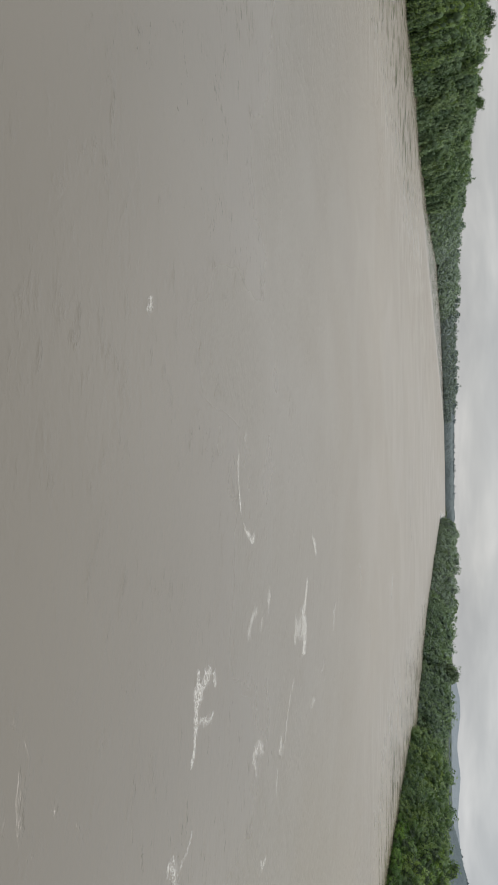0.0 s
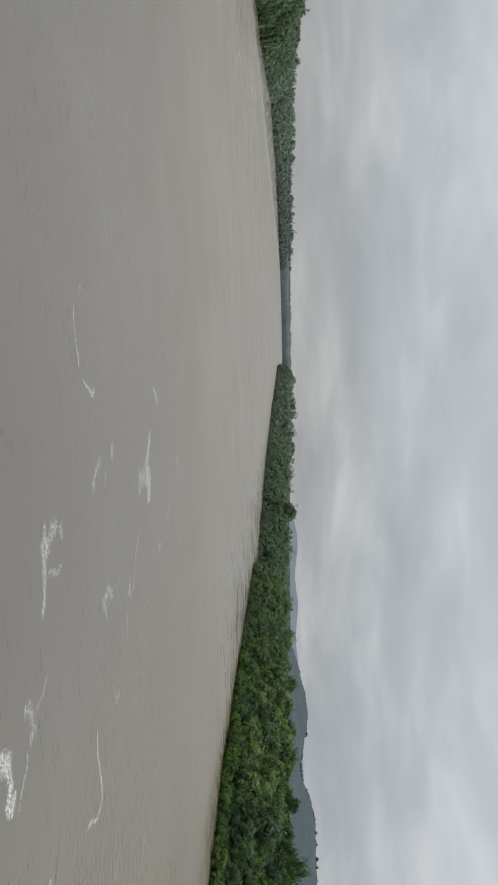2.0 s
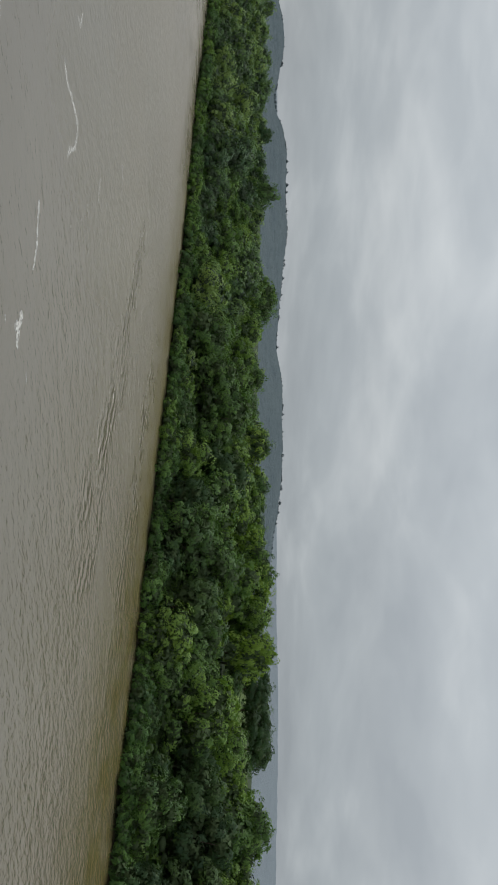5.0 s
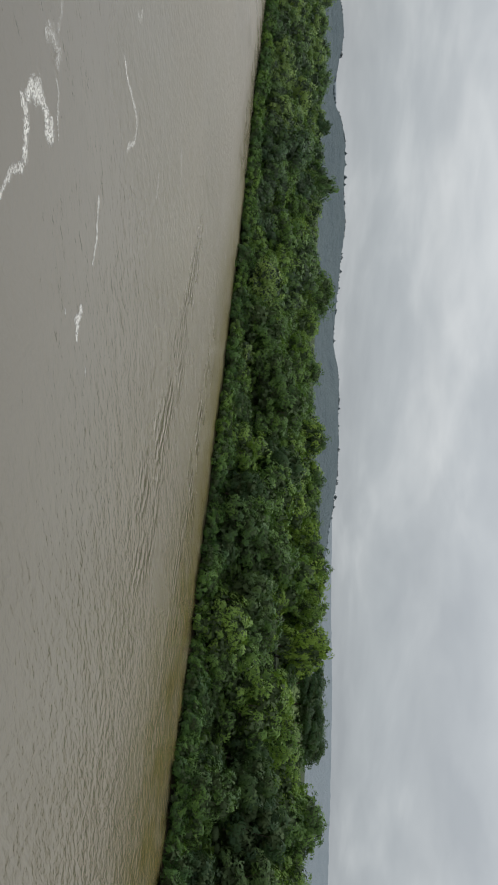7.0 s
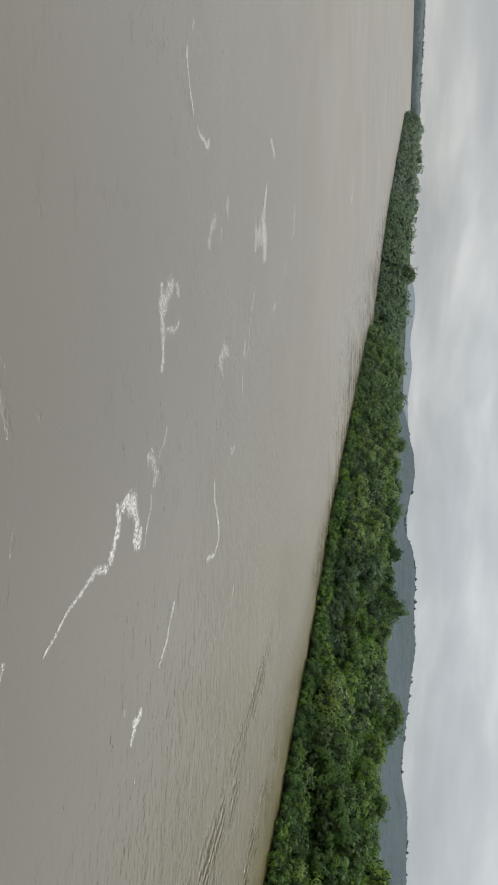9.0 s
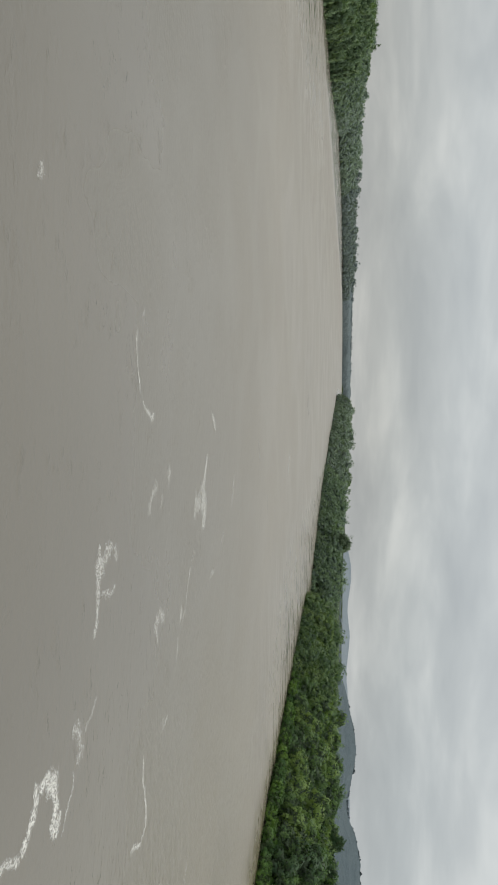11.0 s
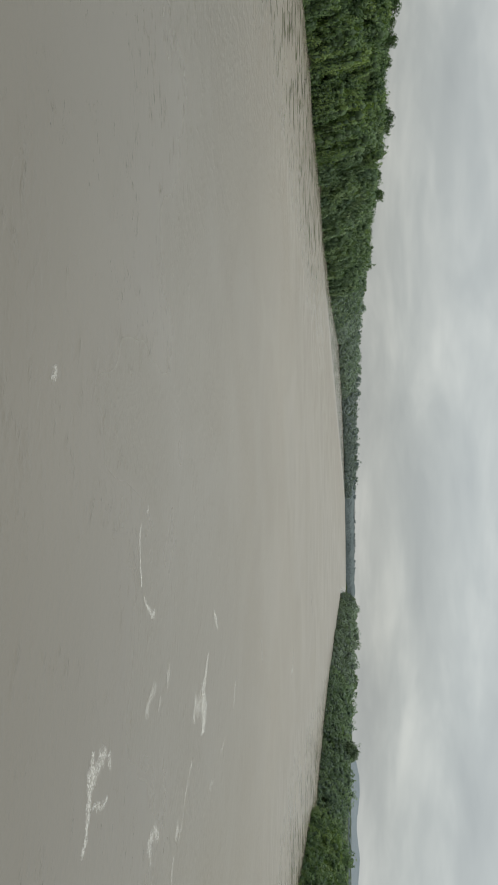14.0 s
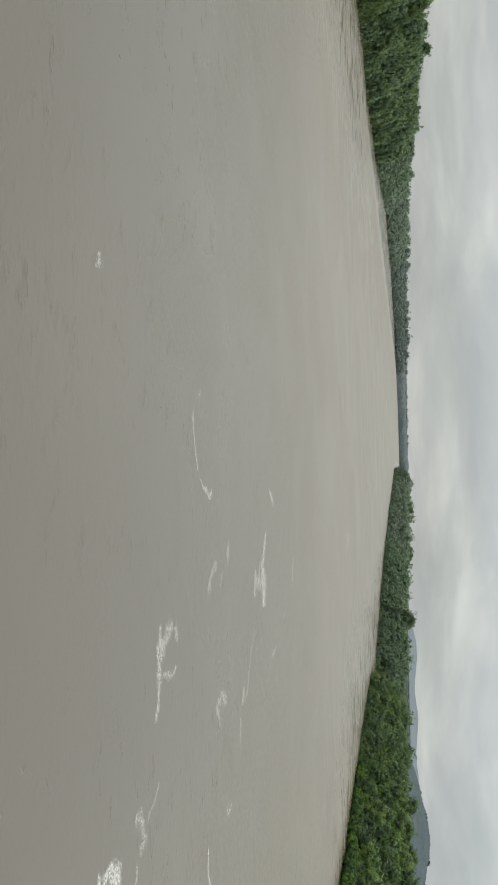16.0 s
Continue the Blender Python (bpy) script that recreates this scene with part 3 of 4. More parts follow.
def crown_mesh(name, data, mat, inner=None):
    V, Q, T, tint, soft = data
    me = bpy.data.meshes.new(name)
    me.from_pydata(V.tolist(), [], Q.tolist() + T.tolist())
    me.materials.append(mat)
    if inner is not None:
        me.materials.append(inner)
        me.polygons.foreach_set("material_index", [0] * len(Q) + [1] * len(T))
    tone = me.attributes.new("tuft", "FLOAT", "FACE")
    tone.data.foreach_set("value", np.concatenate([tint, np.full(len(T), 0.3)]).astype(np.float32))
    me.polygons.foreach_set("use_smooth", [True] * len(me.polygons))
    me.update()
    me.normals_split_custom_set_from_vertices(soft.tolist())
    return me


def plant(kind, seed, radius, clear, height, boughs, leaves, leaf, mat, label, category, group, flat=0.7, inner=None):
    """A tree or shrub at the origin: an empty with its trunk and its crown."""
    rng = np.random.default_rng(seed)
    lobes = lobes_of(rng, radius, height, boughs, flat)
    root = tagged(new(kind), label, category, group)
    part = new("trunk" if kind.endswith("tree") else "stem", trunk_mesh(rng, lobes[::2], clear, 0.05 * radius + 0.03))
    part.parent = root
    V, Q, T, tint, soft = leaf_cloud(rng, lobes, leaves, leaf, 0, 30, 3.3)
    V = V + np.array((0, 0, clear))
    crown = new("crown" if kind.endswith("tree") else "foliage", crown_mesh("crown", (V, Q, T, tint, soft), mat, inner or CROWN_SHADE))
    crown.parent = root
    root["tall"] = float(V[:, 2].max())
    return root


BANKSIDE = "trees on the near river bank"
TREES = [plant("tree", 10 + i, 3.7 + 0.4 * (i % 3), 0.4 + 0.4 * (i % 2), 5.2 + 0.5 * (i % 4), 11 + i % 3, 4000, 0.178, LEAF,
               "bushy broadleaf tree with a dense green crown on the bank", "tree", BANKSIDE) for i in range(6)]
DARK = [plant("tree", 40 + i, 3.3, 1.9, 5.2, 11, 3900, 0.17, LEAF_DARK, "dark green broadleaf tree standing above the bank thicket", "tree", BANKSIDE, 0.8) for i in range(2)]
TALL = [plant("tree", 50 + i, 3.5, 2.2, 5.9, 12, 3900, 0.176, LEAF, "tall broadleaf tree with a ragged crown on top of the bank", "tree", BANKSIDE, 0.6) for i in range(3)]
YOUNG = [plant("tree", 70 + i, 3.4, 0.8, 5.6, 11, 4200, 0.162, LEAF_YOUNG, "broadleaf tree in fresh yellow-green leaf on the bank", "tree", BANKSIDE, 0.7) for i in range(2)]
HAZED_TREES = [plant("tree", 80 + i, 3.8, 0.6, 5.7, 10, 3200, 0.2, LEAF_THIN_HAZE, "bushy broadleaf tree further along the bank, its green paled by painted haze", "tree", BANKSIDE, 0.7, CROWN_SHADE_FAR) for i in range(3)]
FAR_TREE = plant("tree", 57, 3.4, 1.6, 5.4, 11, 2400, 0.21, LEAF_FAR, "rounded tree standing above the riverside woods", "tree", "trees on the far banks", 0.8)
CREST_TREE = plant("tree", 59, 3.6, 2.2, 5.4, 10, 3000, 0.17, LEAF_DARK, "dark rounded tree standing up from the creeper-clad bank", "tree", "trees on the far banks", 0.85)
ROUND_TREE = plant("tree", 58, 5.2, 2.6, 7.4, 16, 4600, 0.23, LEAF_ROUND_HAZED, "large round dark green tree standing out above the riverside woods", "tree", "trees on the far banks", 0.85, CROWN_SHADE_FAR)
SHRUBS = [plant("shrub", 60 + i, 2.0 + 0.2 * i, 0.0, 2.4, 8, 1700, 0.145, LEAF_SHRUB,
                "leafy green shrub hanging over the water's edge", "shrub", "shrubs along the waterline", 0.75) for i in range(4)]
used = set()


def put(ob, x, y, z, turn, size, tall=1.0):
    m = pose(x, y, z, random.uniform(-4, 4), random.uniform(-4, 4), turn) @ Matrix.Diagonal((size, size, size * tall, 1))
    if ob not in used:
        used.add(ob)
        ob.matrix_basis = m
        return ob
    c = copy_thing(ob, pose(0, 0, 0))
    c.matrix_basis = m
    return c


# the crest of the near bank: bearing from the eye and how high the tree tops reach there (degrees)
CREST = [(16.5, 0.33), (17.7, -0.08), (19.1, 0.13), (21.1, 0.35), (22.4, 0.05), (23.5, 0.0), (25.5, 0.3), (26.2, 0.35), (27.3, -0.25), (28.5, 0.4), (29.4, -0.3), (31, 0.2),
         (32, 0.9), (32.8, 0.0), (34.5, -0.25), (36.5, -0.1), (37.8, 0.72), (38.9, 1.0), (39.7, 0.88), (40.6, -0.02), (42, -0.2), (43.6, 0.33), (44.8, 0.15), (46, -0.25),
         (47.2, 0.3), (48.7, 0.98), (49.8, 0.7), (50.8, 0.4), (51.8, 0.75), (52.6, 0.35), (54, 0.3), (55.4, 0.65), (56.7, 1.2), (57.5, 1.4), (58.3, 1.2), (59.5, 1.05),
         (61.5, 1.35), (63, 1.5), (63.7, 1.1), (65, -0.9), (67.6, -0.7), (68.6, 0.1), (70.9, 0.0), (71.8, 0.9), (73.5, 1.4), (75, 0.8), (79, 0.1), (84, 0.7), (95, 0.7)]


def crest(az, half=0.0):
    """The height that the tops may reach at a bearing, or the least of it within half degrees to either side."""
    return min(float(np.interp(a, [c[0] for c in CREST], [c[1] for c in CREST])) for a in (az - half, az, az + half))


def landmark(kind, az, reach, el, size=1.0):
    """A tree that stands out on the skyline, by its bearing, distance and the height of its top."""
    x, y = reach * math.sin(radians(az)), reach * math.cos(radians(az))
    g = z_right(x - x_right(y), y) if x > 0 else z_left(x_left(y) - x, y)
    tall = (EYE[2] + reach * math.tan(radians(el)) - g) / kind["tall"]
    put(kind, x, y, g, az * 7, size, tall / size)


def near_bank():
    rnd = random.Random(4)
    y = -22.0
    while y < 232:
        xr = x_right(y)
        put(rnd.choice(SHRUBS), xr + rnd.uniform(0.2, 1.3), y, 0.1, rnd.uniform(0, 360), rnd.uniform(0.75, 1.15))
        y += rnd.uniform(2.2, 3.1)
    for row, s0 in enumerate((4.0, 9.2, 15.0)):
        y = -24.0 + row * 1.7
        while y < 240:
            s, yy = s0 + rnd.uniform(-1.3, 1.3), y + rnd.uniform(-1, 1)
            x = x_right(yy) + s
            size = rnd.uniform(0.65, 1.4) * (0.85 if row == 0 else 1.0)
            az = math.degrees(math.atan2(x, yy))
            fresh = (0.4 if row == 2 else 0.0) if 53 < az < 66 else 0.1 if az < 53 else 0.03
            ob = rnd.choice(YOUNG) if rnd.random() < fresh else rnd.choice(TREES) if rnd.random() < (0.94 if az < 47 or row == 2 else 0.62 if az < 54 else 0.42) else rnd.choice(DARK)
            # farther along, trees take the copy with haze in its leaves
            if rnd.random() < (yy - 95) / 90:
                ob = rnd.choice(HAZED_TREES)
            room = EYE[2] + math.hypot(x, yy) * math.tan(radians(crest(az, 0.7))) - z_right(s, yy)
            size = max(0.45, min(size, room / ob["tall"]))
            put(ob, x, yy, z_right(s, yy) - (0.9 if row == 0 else 0.5), rnd.uniform(0, 360), size, rnd.uniform(0.85, 1.1))
            y += rnd.uniform(4.3, 6.4) * (1.0 if y < 120 else 1.2)
    # the crest, which stands against the hills and the sky
    y = -24.0
    while y < 245:
        s = 21.5 + rnd.uniform(-1.6, 2.4)
        yy = y
        x = x_right(yy) + s
        az = math.degrees(math.atan2(x, yy))
        top = EYE[2] + math.hypot(x, yy) * math.tan(radians(crest(az, 0.75) + rnd.uniform(-0.1, 0.2)))
        g = z_right(s, yy) - 0.4
        ob = rnd.choice(TREES + TALL) if rnd.random() > (0.6 if 53 < az < 64 else 0.2) else rnd.choice(YOUNG)
        if rnd.random() < (yy - 95) / 90:
            ob = rnd.choice(HAZED_TREES)
        size = max(0.4, min(1.35, (top - g) / ob["tall"]))
        put(ob, x, yy, g, rnd.uniform(0, 360), max(0.72, size * 0.9), size / max(0.72, size * 0.9))
        y += rnd.uniform(3.2, 4.6)
    # the trees that stand out of it
    for ob, az, el, size in ((HAZED_TREES[0], 21.1, 0.38, 0.8), (HAZED_TREES[1], 25.9, 0.36, 0.8), (DARK[0], 28.5, 0.42, 0.75), (TREES[1], 32.0, 0.95, 0.8), (TALL[1], 38.4, 0.95, 0.8),
                             (TREES[2], 39.5, 0.95, 0.8), (TREES[0], 43.9, 0.38, 0.8), (DARK[1], 48.7, 1.0, 0.95), (TALL[2], 51.8, 0.76, 0.7), (YOUNG[0], 57.4, 1.42, 0.8),
                             (TALL[0], 60.3, 1.18, 0.8), (YOUNG[1], 62.5, 1.55, 0.95), (TALL[1], 73.4, 1.42, 1.1)):
        y = next(q for q in range(320, -60, -1) if q * math.tan(radians(az)) < x_right(q) + 21.0)
        landmark(ob, az, y / math.cos(radians(az)), el, size)


near_bank()


# trees that stand up from the crest of the far left bank: bearing, top (degrees), size
CRESTS = [(-37.4, 2.95, 1.2), (-36.6, 2.65, 0.9), (-35.6, 2.8, 1.0), (-34.4, 2.45, 0.9), (-31.3, 2.7, 1.3), (-30.6, 2.45, 1.0),
          (-27.8, 1.9, 0.9), (-26.6, 2.08, 1.1), (-24.3, 1.3, 0.9), (-22.1, 1.28, 1.0), (-20.6, 0.95, 1.1)]


def inland():
    """Trees behind the crest, on the low land between the bank and the hills."""
    rnd = random.Random(9)
    for az, reach, el, size in ((64.9, 190, 1.3, 1.5), (66.2, 200, 1.15, 1.5), (67.4, 195, 1.35, 1.5), (68.6, 205, 1.3, 1.4), (77.4, 260, 0.75, 1.2), (78.6, 275, 0.7, 1.1), (80.5, 260, 0.8, 1.3),
                                (82.5, 250, 0.9, 1.4), (52.6, 190, 0.45, 1.4), (54.5, 185, 0.6, 1.3)):
        landmark(rnd.choice(DARK), az, reach, el, size)
    for az, reach, el, size in ((-29.0, 400, 1.95, 1.4), 
                                (5.4, 650, 0.28, 2.0), (1.3, 985, 0.1, 2.2)):
        landmark(FAR_TREE, az, reach, el, size)

    for az, el, size in CRESTS:
        y = 200.0
        while x_left(y) - 27.0 < y * math.tan(radians(az)):
            y += 2.0
        x = y * math.tan(radians(az))
        top = EYE[2] + math.hypot(x, y) * math.tan(radians(el))
        put(CREST_TREE, x, y, top - CREST_TREE["tall"] * size, az * 7, size)


inland()
landmark(ROUND_TREE, 9.85, 436, 0.45, 1.0)


def woods(name, label, place, count, seed, radius, height, boughs, leaves, leaf, mat, variants=5, core=0.62, inner=None, draped=False):
    """A stretch of far woods as one mesh: many crowns of leaf sprays set down along a bank."""
    rng = np.random.default_rng(seed)
    kinds = []
    for i in range(variants):
        lobes = drapes_of(rng, radius, height, boughs) if draped else lobes_of(rng, radius, height, boughs, 0.75)
        kinds.append(leaf_cloud(rng, lobes, leaves, leaf, core, 12 if draped else 14, 2.1 if draped else 2.0, hang=1.5 if draped else 1.0))
    V, Q, T, S, tints, base = [], [], [], [], [], 0
    for i in range(count):
        x, y, z, size, tall = place(i, rng)
        v, q, t, tint, soft = kinds[int(rng.integers(variants))]
        tints.append(0.4 * tint + 0.6 * rng.uniform(0, 1))
        a = rng.uniform(-0.5, 0.5) if draped else rng.uniform(0, 6.283)
        rot = np.array(((math.cos(a), -math.sin(a), 0), (math.sin(a), math.cos(a), 0), (0, 0, tall)))
        V.append(v @ rot.T * size + (x, y, z))
        S.append(soft @ np.array(((math.cos(a), -math.sin(a), 0), (math.sin(a), math.cos(a), 0), (0, 0, 1))).T)
        Q.append(q + base)
        T.append(t + base)
        base += len(v)
    me = crown_mesh(name, (np.concatenate(V), np.concatenate(Q), np.concatenate(T), np.concatenate(tints), np.concatenate(S)), mat, None if core > 0.9 else inner or CROWN_SHADE_FAR)
    return tagged(new(name, me), label, "woods", kind="stuff")


def right_stretch(y0, y1, steps):
    def place(i, rng):
        row, k = i % 4, i // 4
        y = y0 + (y1 - y0) * (k + rng.uniform(0, 1)) / steps
        s = (0.6, 5.0, 11.0, 18.0)[row] + rng.uniform(-1.0, 1.0)
        size = rng.uniform(0.7, 1.1 if row == 3 else 1.5) * (0.8 if row == 0 else 1.0) * float(np.interp(y, [300, 420, 700, 1020], [1.12, 1.2, 1.55, 1.9])) * (rng.uniform(0.85, 1.12 if y < 540 else 1.3) if row == 3 else 1.0) * (1 + 0.3 * wiggle(0, y, 13, 4.4))
        x = x_right(y) + s * float(np.interp(y, [985, 1020], [1.0, 0.3]))
        return x, y, z_right(s, y) + (-1.4 if row == 0 else 0.4), size, rng.uniform(0.85, 1.15)
    return place


def left_stretch(y0, y1, steps):
    def place(i, rng):
        row, k = i % 6, i // 6
        y = y0 + (y1 - y0) * (k + rng.uniform(0, 1)) / steps
        s = (0.4, 3.6, 8.5, 14.5, 21.0, 28.0)[row] + rng.uniform(-1.2, 1.2)
        size = rng.uniform(0.75, 1.25) * (0.8 if row == 0 else 1.0) * float(np.interp(y, [300, 700, 1050, 1420], [1.0, 1.25, 1.65, 1.75])) * (rng.uniform(0.85, 1.25) if row == 5 else 1.0)
        tall = rng.uniform(1.05, 1.75) if y < 560 else rng.uniform(0.9, 1.3)
        return x_left(y) - s, y, z_left(s, y) + (-1.4 if row == 0 else 0.2) - 6.0 * size * max(0.0, tall - 1.1), size, tall
    return place


# the brow of the steep bank: bearing and height of the tree tops (degrees)
BROW = [(-60, 2.6), (-40, 2.5), (-37, 2.36), (-35, 2.2), (-32.5, 2.15), (-30, 2.02), (-28, 1.7), (-26, 1.5), (-24, 1.08), (-22, 0.96), (-20, 0.76), (-18.4, 0.54)]


def steep_bank(y0, y1, steps):
    """Tiers of creeper-clad trees, swelling into mounds and falling back into dark hollows."""
    tier = left_stretch(y0, y1, steps)

    def place(i, rng):
        x, y, z, size, tall = tier(i, rng)
        swell = wiggle(y, 11.0 * (i % 6), 17, 6.6) + 0.5 * wiggle(y, 9.0 * (i % 6), 7, 2.6)
        if i % 6 == 5:
            z -= 0.9
        else:
            z += (1.6 if i % 6 < 4 else 0.5) * swell - 0.4
            x += 4.6 * swell
            size *= 1.16 + 0.8 * swell
        size, tall = max(0.45, size), min(tall, 1.35)
        brow = float(np.interp(math.degrees(math.atan2(x, y)), [c[0] for c in BROW], [c[1] for c in BROW])) + rng.uniform(-0.12, 0.12)
        over = z + 6.4 * size * tall - EYE[2] - math.hypot(x, y) * math.tan(radians(brow))
        return x, y, z - max(0.0, over), size, tall
    return place


woods("riverside_woods", "dense green riverside thicket along the bank", right_stretch(236, 350, 28), 112, 27, 3.4, 5.4, 9, 1000, 0.24, LEAF_MID, core=0.42, inner=CREEPER_SHADE)
woods("riverside_woods", "dense green riverside woods along the bank", right_stretch(350, 560, 50), 200, 21, 3.4, 5.4, 8, 860, 0.21, LEAF_HAZE_BLUE, core=0.46, inner=CORE_HAZY)
woods("riverside_woods", "dull green riverside woods receding to the point", right_stretch(560, 1026, 60), 240, 24, 3.4, 5.2, 8, 260, 0.40, LEAF_MISTY, core=0.55, inner=CORE_MISTY)
woods("hillside_woods", "steep bank smothered in hanging green creepers and trees", steep_bank(165, 330, 40), 240, 22, 3.9, 5.7, 12, 1350, 0.20, LEAF_FAR, variants=8, core=0.6, inner=CREEPER_SHADE, draped=True)
woods("hillside_woods", "green bank overgrown with creepers and trees", steep_bank(330, 520, 38), 228, 28, 3.9, 5.9, 10, 760, 0.27, LEAF_SLOPE, variants=8, core=0.6, inner=CREEPER_SHADE, draped=True)
woods("hillside_woods", "hazy green woods on the steep bank further down the river", left_stretch(520, 700, 22), 132, 29, 3.7, 5.8, 8, 420, 0.33, LEAF_BEND, core=0.66, inner=CORE_HAZY)
woods("hillside_woods", "misty green woods on the steep bank further down the river", left_stretch(700, 1075, 34), 204, 25, 3.6, 5.8, 8, 300, 0.40, LEAF_REACH, core=0.68, inner=CORE_REACH)

woods("hillside_woods", "hazy grey-green woods on the low end of the far bank", left_stretch(1075, 1430, 36), 216, 26, 3.6, 5.8, 7, 190, 0.5, LEAF_HAZE_GREY, core=0.72, inner=CORE_END)


def place_under(i, rng):
    y = -26 + 270 * rng.uniform(0, 1) ** 1.2
    s = rng.uniform(1.0, 22.0)
    return x_right(y) + s, y, z_right(s, y) - 0.5, rng.uniform(0.7, 1.3), rng.uniform(0.6, 1.0)


def place_back(i, rng):
    y = -26 + 300 * rng.uniform(0, 1)
    s = rng.uniform(25, 60)
    return x_right(y) + s, y, z_right(s, y) - 0.8, rng.uniform(0.8, 1.2), rng.uniform(0.6, 0.9)


woods("undergrowth", "tangled green undergrowth filling the gaps between bank trees", place_under, 820, 31, 2.0, 2.1, 4, 110, 0.25, LEAF_SHRUB_WILD, inner=CROWN_SHADE)
woods("scrub", "low green scrub on the flat land behind the bank", place_back, 200, 32, 2.6, 2.2, 5, 120, 0.32, LEAF_SHRUB_WILD, inner=CROWN_SHADE)


def far_shore():
    """The woods of the far shore: a bumpy canopy with its front at the water."""
    prof = [(0.0, -0.5), (0.6, 3.0), (1.6, 7.0), (4.0, 11.0), (8.0, 13.0), (14.0, 14.5), (22.0, 15.5), (34.0, 16.0), (60.0, 15.0)]
    ys = np.concatenate([np.arange(1400, 1640, 2.5), np.arange(1640, 1880, 1.2)])
    verts, faces = [], []
    for y in ys:
        x = x_left(y)
        for s, z in prof:
            px, py = x - s * 0.6 + 1.0, y + s * 0.8
            z *= 1.0 if y < 1645 else 0.55
            lump = 2.2 * wiggle(px, py, 13, 3) + 2.0 * wiggle(px, py, 5.5, 8) + 1.0 * wiggle(px, py, 2.6, 5)
            verts.append((px + 1.2 * wiggle(px, py, 6, 11), py, z + (lump if z > 5 else 0.4 * lump if z > 0 else 0)))
    n = len(prof)
    for i in range(len(ys) - 1):
        for j in range(n - 1):
            a = i * n + j
            faces.append((a, a + 1, a + n + 1, a + n))
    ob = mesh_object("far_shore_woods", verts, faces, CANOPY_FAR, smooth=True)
    return tagged(ob, "low misty line of woods on the far shore", "woods", kind="stuff")


def place_far(i, rng):
    y = float(np.interp((i + rng.uniform(0, 1)) / 130, [0, 1], [1400, 1640]))
    return x_left(y) - 14, y + 16, 9.6, rng.uniform(0.5, 1.0), rng.uniform(0.9, 1.4)


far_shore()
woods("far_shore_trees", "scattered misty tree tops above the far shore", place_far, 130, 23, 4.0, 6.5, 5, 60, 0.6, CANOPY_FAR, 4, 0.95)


# ---------------------------------------------------------------- distant hills
def hill(name, label, stops, distance, depth, mat, seed, trees=0, tree_size=5.0):
    """A wooded ridge: bearing and skyline height (degrees) at a distance, sloping towards and away from the river."""
    azs = np.arange(stops[0][0], stops[-1][0] + 0.01, 0.14 if trees else 0.4)
    prof = [(-1.0, 0.0), (-0.8, 0.12), (-0.55, 0.42), (-0.3, 0.75), (-0.12, 0.94), (0.0, 1.0), (0.2, 0.9), (0.6, 0.4), (1.0, 0.0)]
    rows = [(u, float(np.interp(u, [q[0] for q in prof], [q[1] for q in prof]))) for u in np.linspace(-1, 0.1, 45)] + prof[6:]
    verts, faces = [], []

    def ridge(az):
        return float(np.mean([np.interp(az + d, [s[0] for s in stops], [s[1] for s in stops]) for d in (-0.6, -0.3, 0.0, 0.3, 0.6)]))

    for az in azs:
        el = ridge(az)
        for u, k in rows:
            r = distance + depth * u
            x, y = r * math.sin(radians(az)), r * math.cos(radians(az))
            crest_z = EYE[2] + distance * math.tan(radians(el + 0.17))
            z = max(0.0, crest_z) * k + (2.2 * wiggle(x, y, 60, seed) + 1.3 * wiggle(x, y, 19, seed + 3) + 1.6 * wiggle(x, y, 7, seed + 6)) * min(1, k * 2) - 1.5
            verts.append((x, y, z))
    n = len(rows)
    for i in range(len(azs) - 1):
        for j in range(n - 1):
            a = i * n + j
            faces.append((a, a + 1, a + n + 1, a + n))
    ob = tagged(mesh_object(name, verts, faces, mat, smooth=True), label, "hill", kind="structure")
    if trees:
        rng = np.random.default_rng(int(seed * 10))
        kinds = [leaf_cloud(rng, lobes_of(rng, 1.0, 1.6, 5, 0.8), 40, 0.16, 0.95, 4) for _ in range(4)]
        V, Q, T, S, tints, base = [], [], [], [], [], 0
        for i in range(trees):
            az = rng.uniform(stops[0][0], stops[-1][0])
            el = ridge(az)
            u = -abs(rng.normal(0, 0.02))
            k = float(np.interp(u, [q[0] for q in rows], [q[1] for q in rows]))
            r = distance + depth * u
            x, y = r * math.sin(radians(az)), r * math.cos(radians(az))
            z = max(0.0, EYE[2] + distance * math.tan(radians(el + 0.17))) * k - 2.5
            v, q, t, tint, soft = kinds[i % 4]
            tints.append(tint)
            S.append(soft)
            size = tree_size * rng.uniform(0.35, 1.0) * (1.7 if i % 7 == 0 else 1.0)
            V.append(v * size + (x, y, z))
            Q.append(q + base)
            T.append(t + base)
            base += len(v)
        me = crown_mesh(name + "_trees", (np.concatenate(V), np.concatenate(Q), np.concatenate(T), np.concatenate(tints), np.concatenate(S)), mat)
        tagged(new("hilltop_woods", me), "misty trees scattered over a distant hill", "woods", kind="stuff")
    return ob


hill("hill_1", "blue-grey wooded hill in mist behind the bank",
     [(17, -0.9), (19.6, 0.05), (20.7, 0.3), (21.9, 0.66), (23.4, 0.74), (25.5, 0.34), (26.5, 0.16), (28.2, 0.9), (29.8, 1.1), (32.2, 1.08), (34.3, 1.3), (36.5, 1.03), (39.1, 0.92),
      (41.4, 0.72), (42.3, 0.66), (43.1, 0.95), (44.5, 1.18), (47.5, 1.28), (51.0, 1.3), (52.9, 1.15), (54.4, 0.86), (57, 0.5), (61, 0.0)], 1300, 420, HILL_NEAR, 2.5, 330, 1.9)
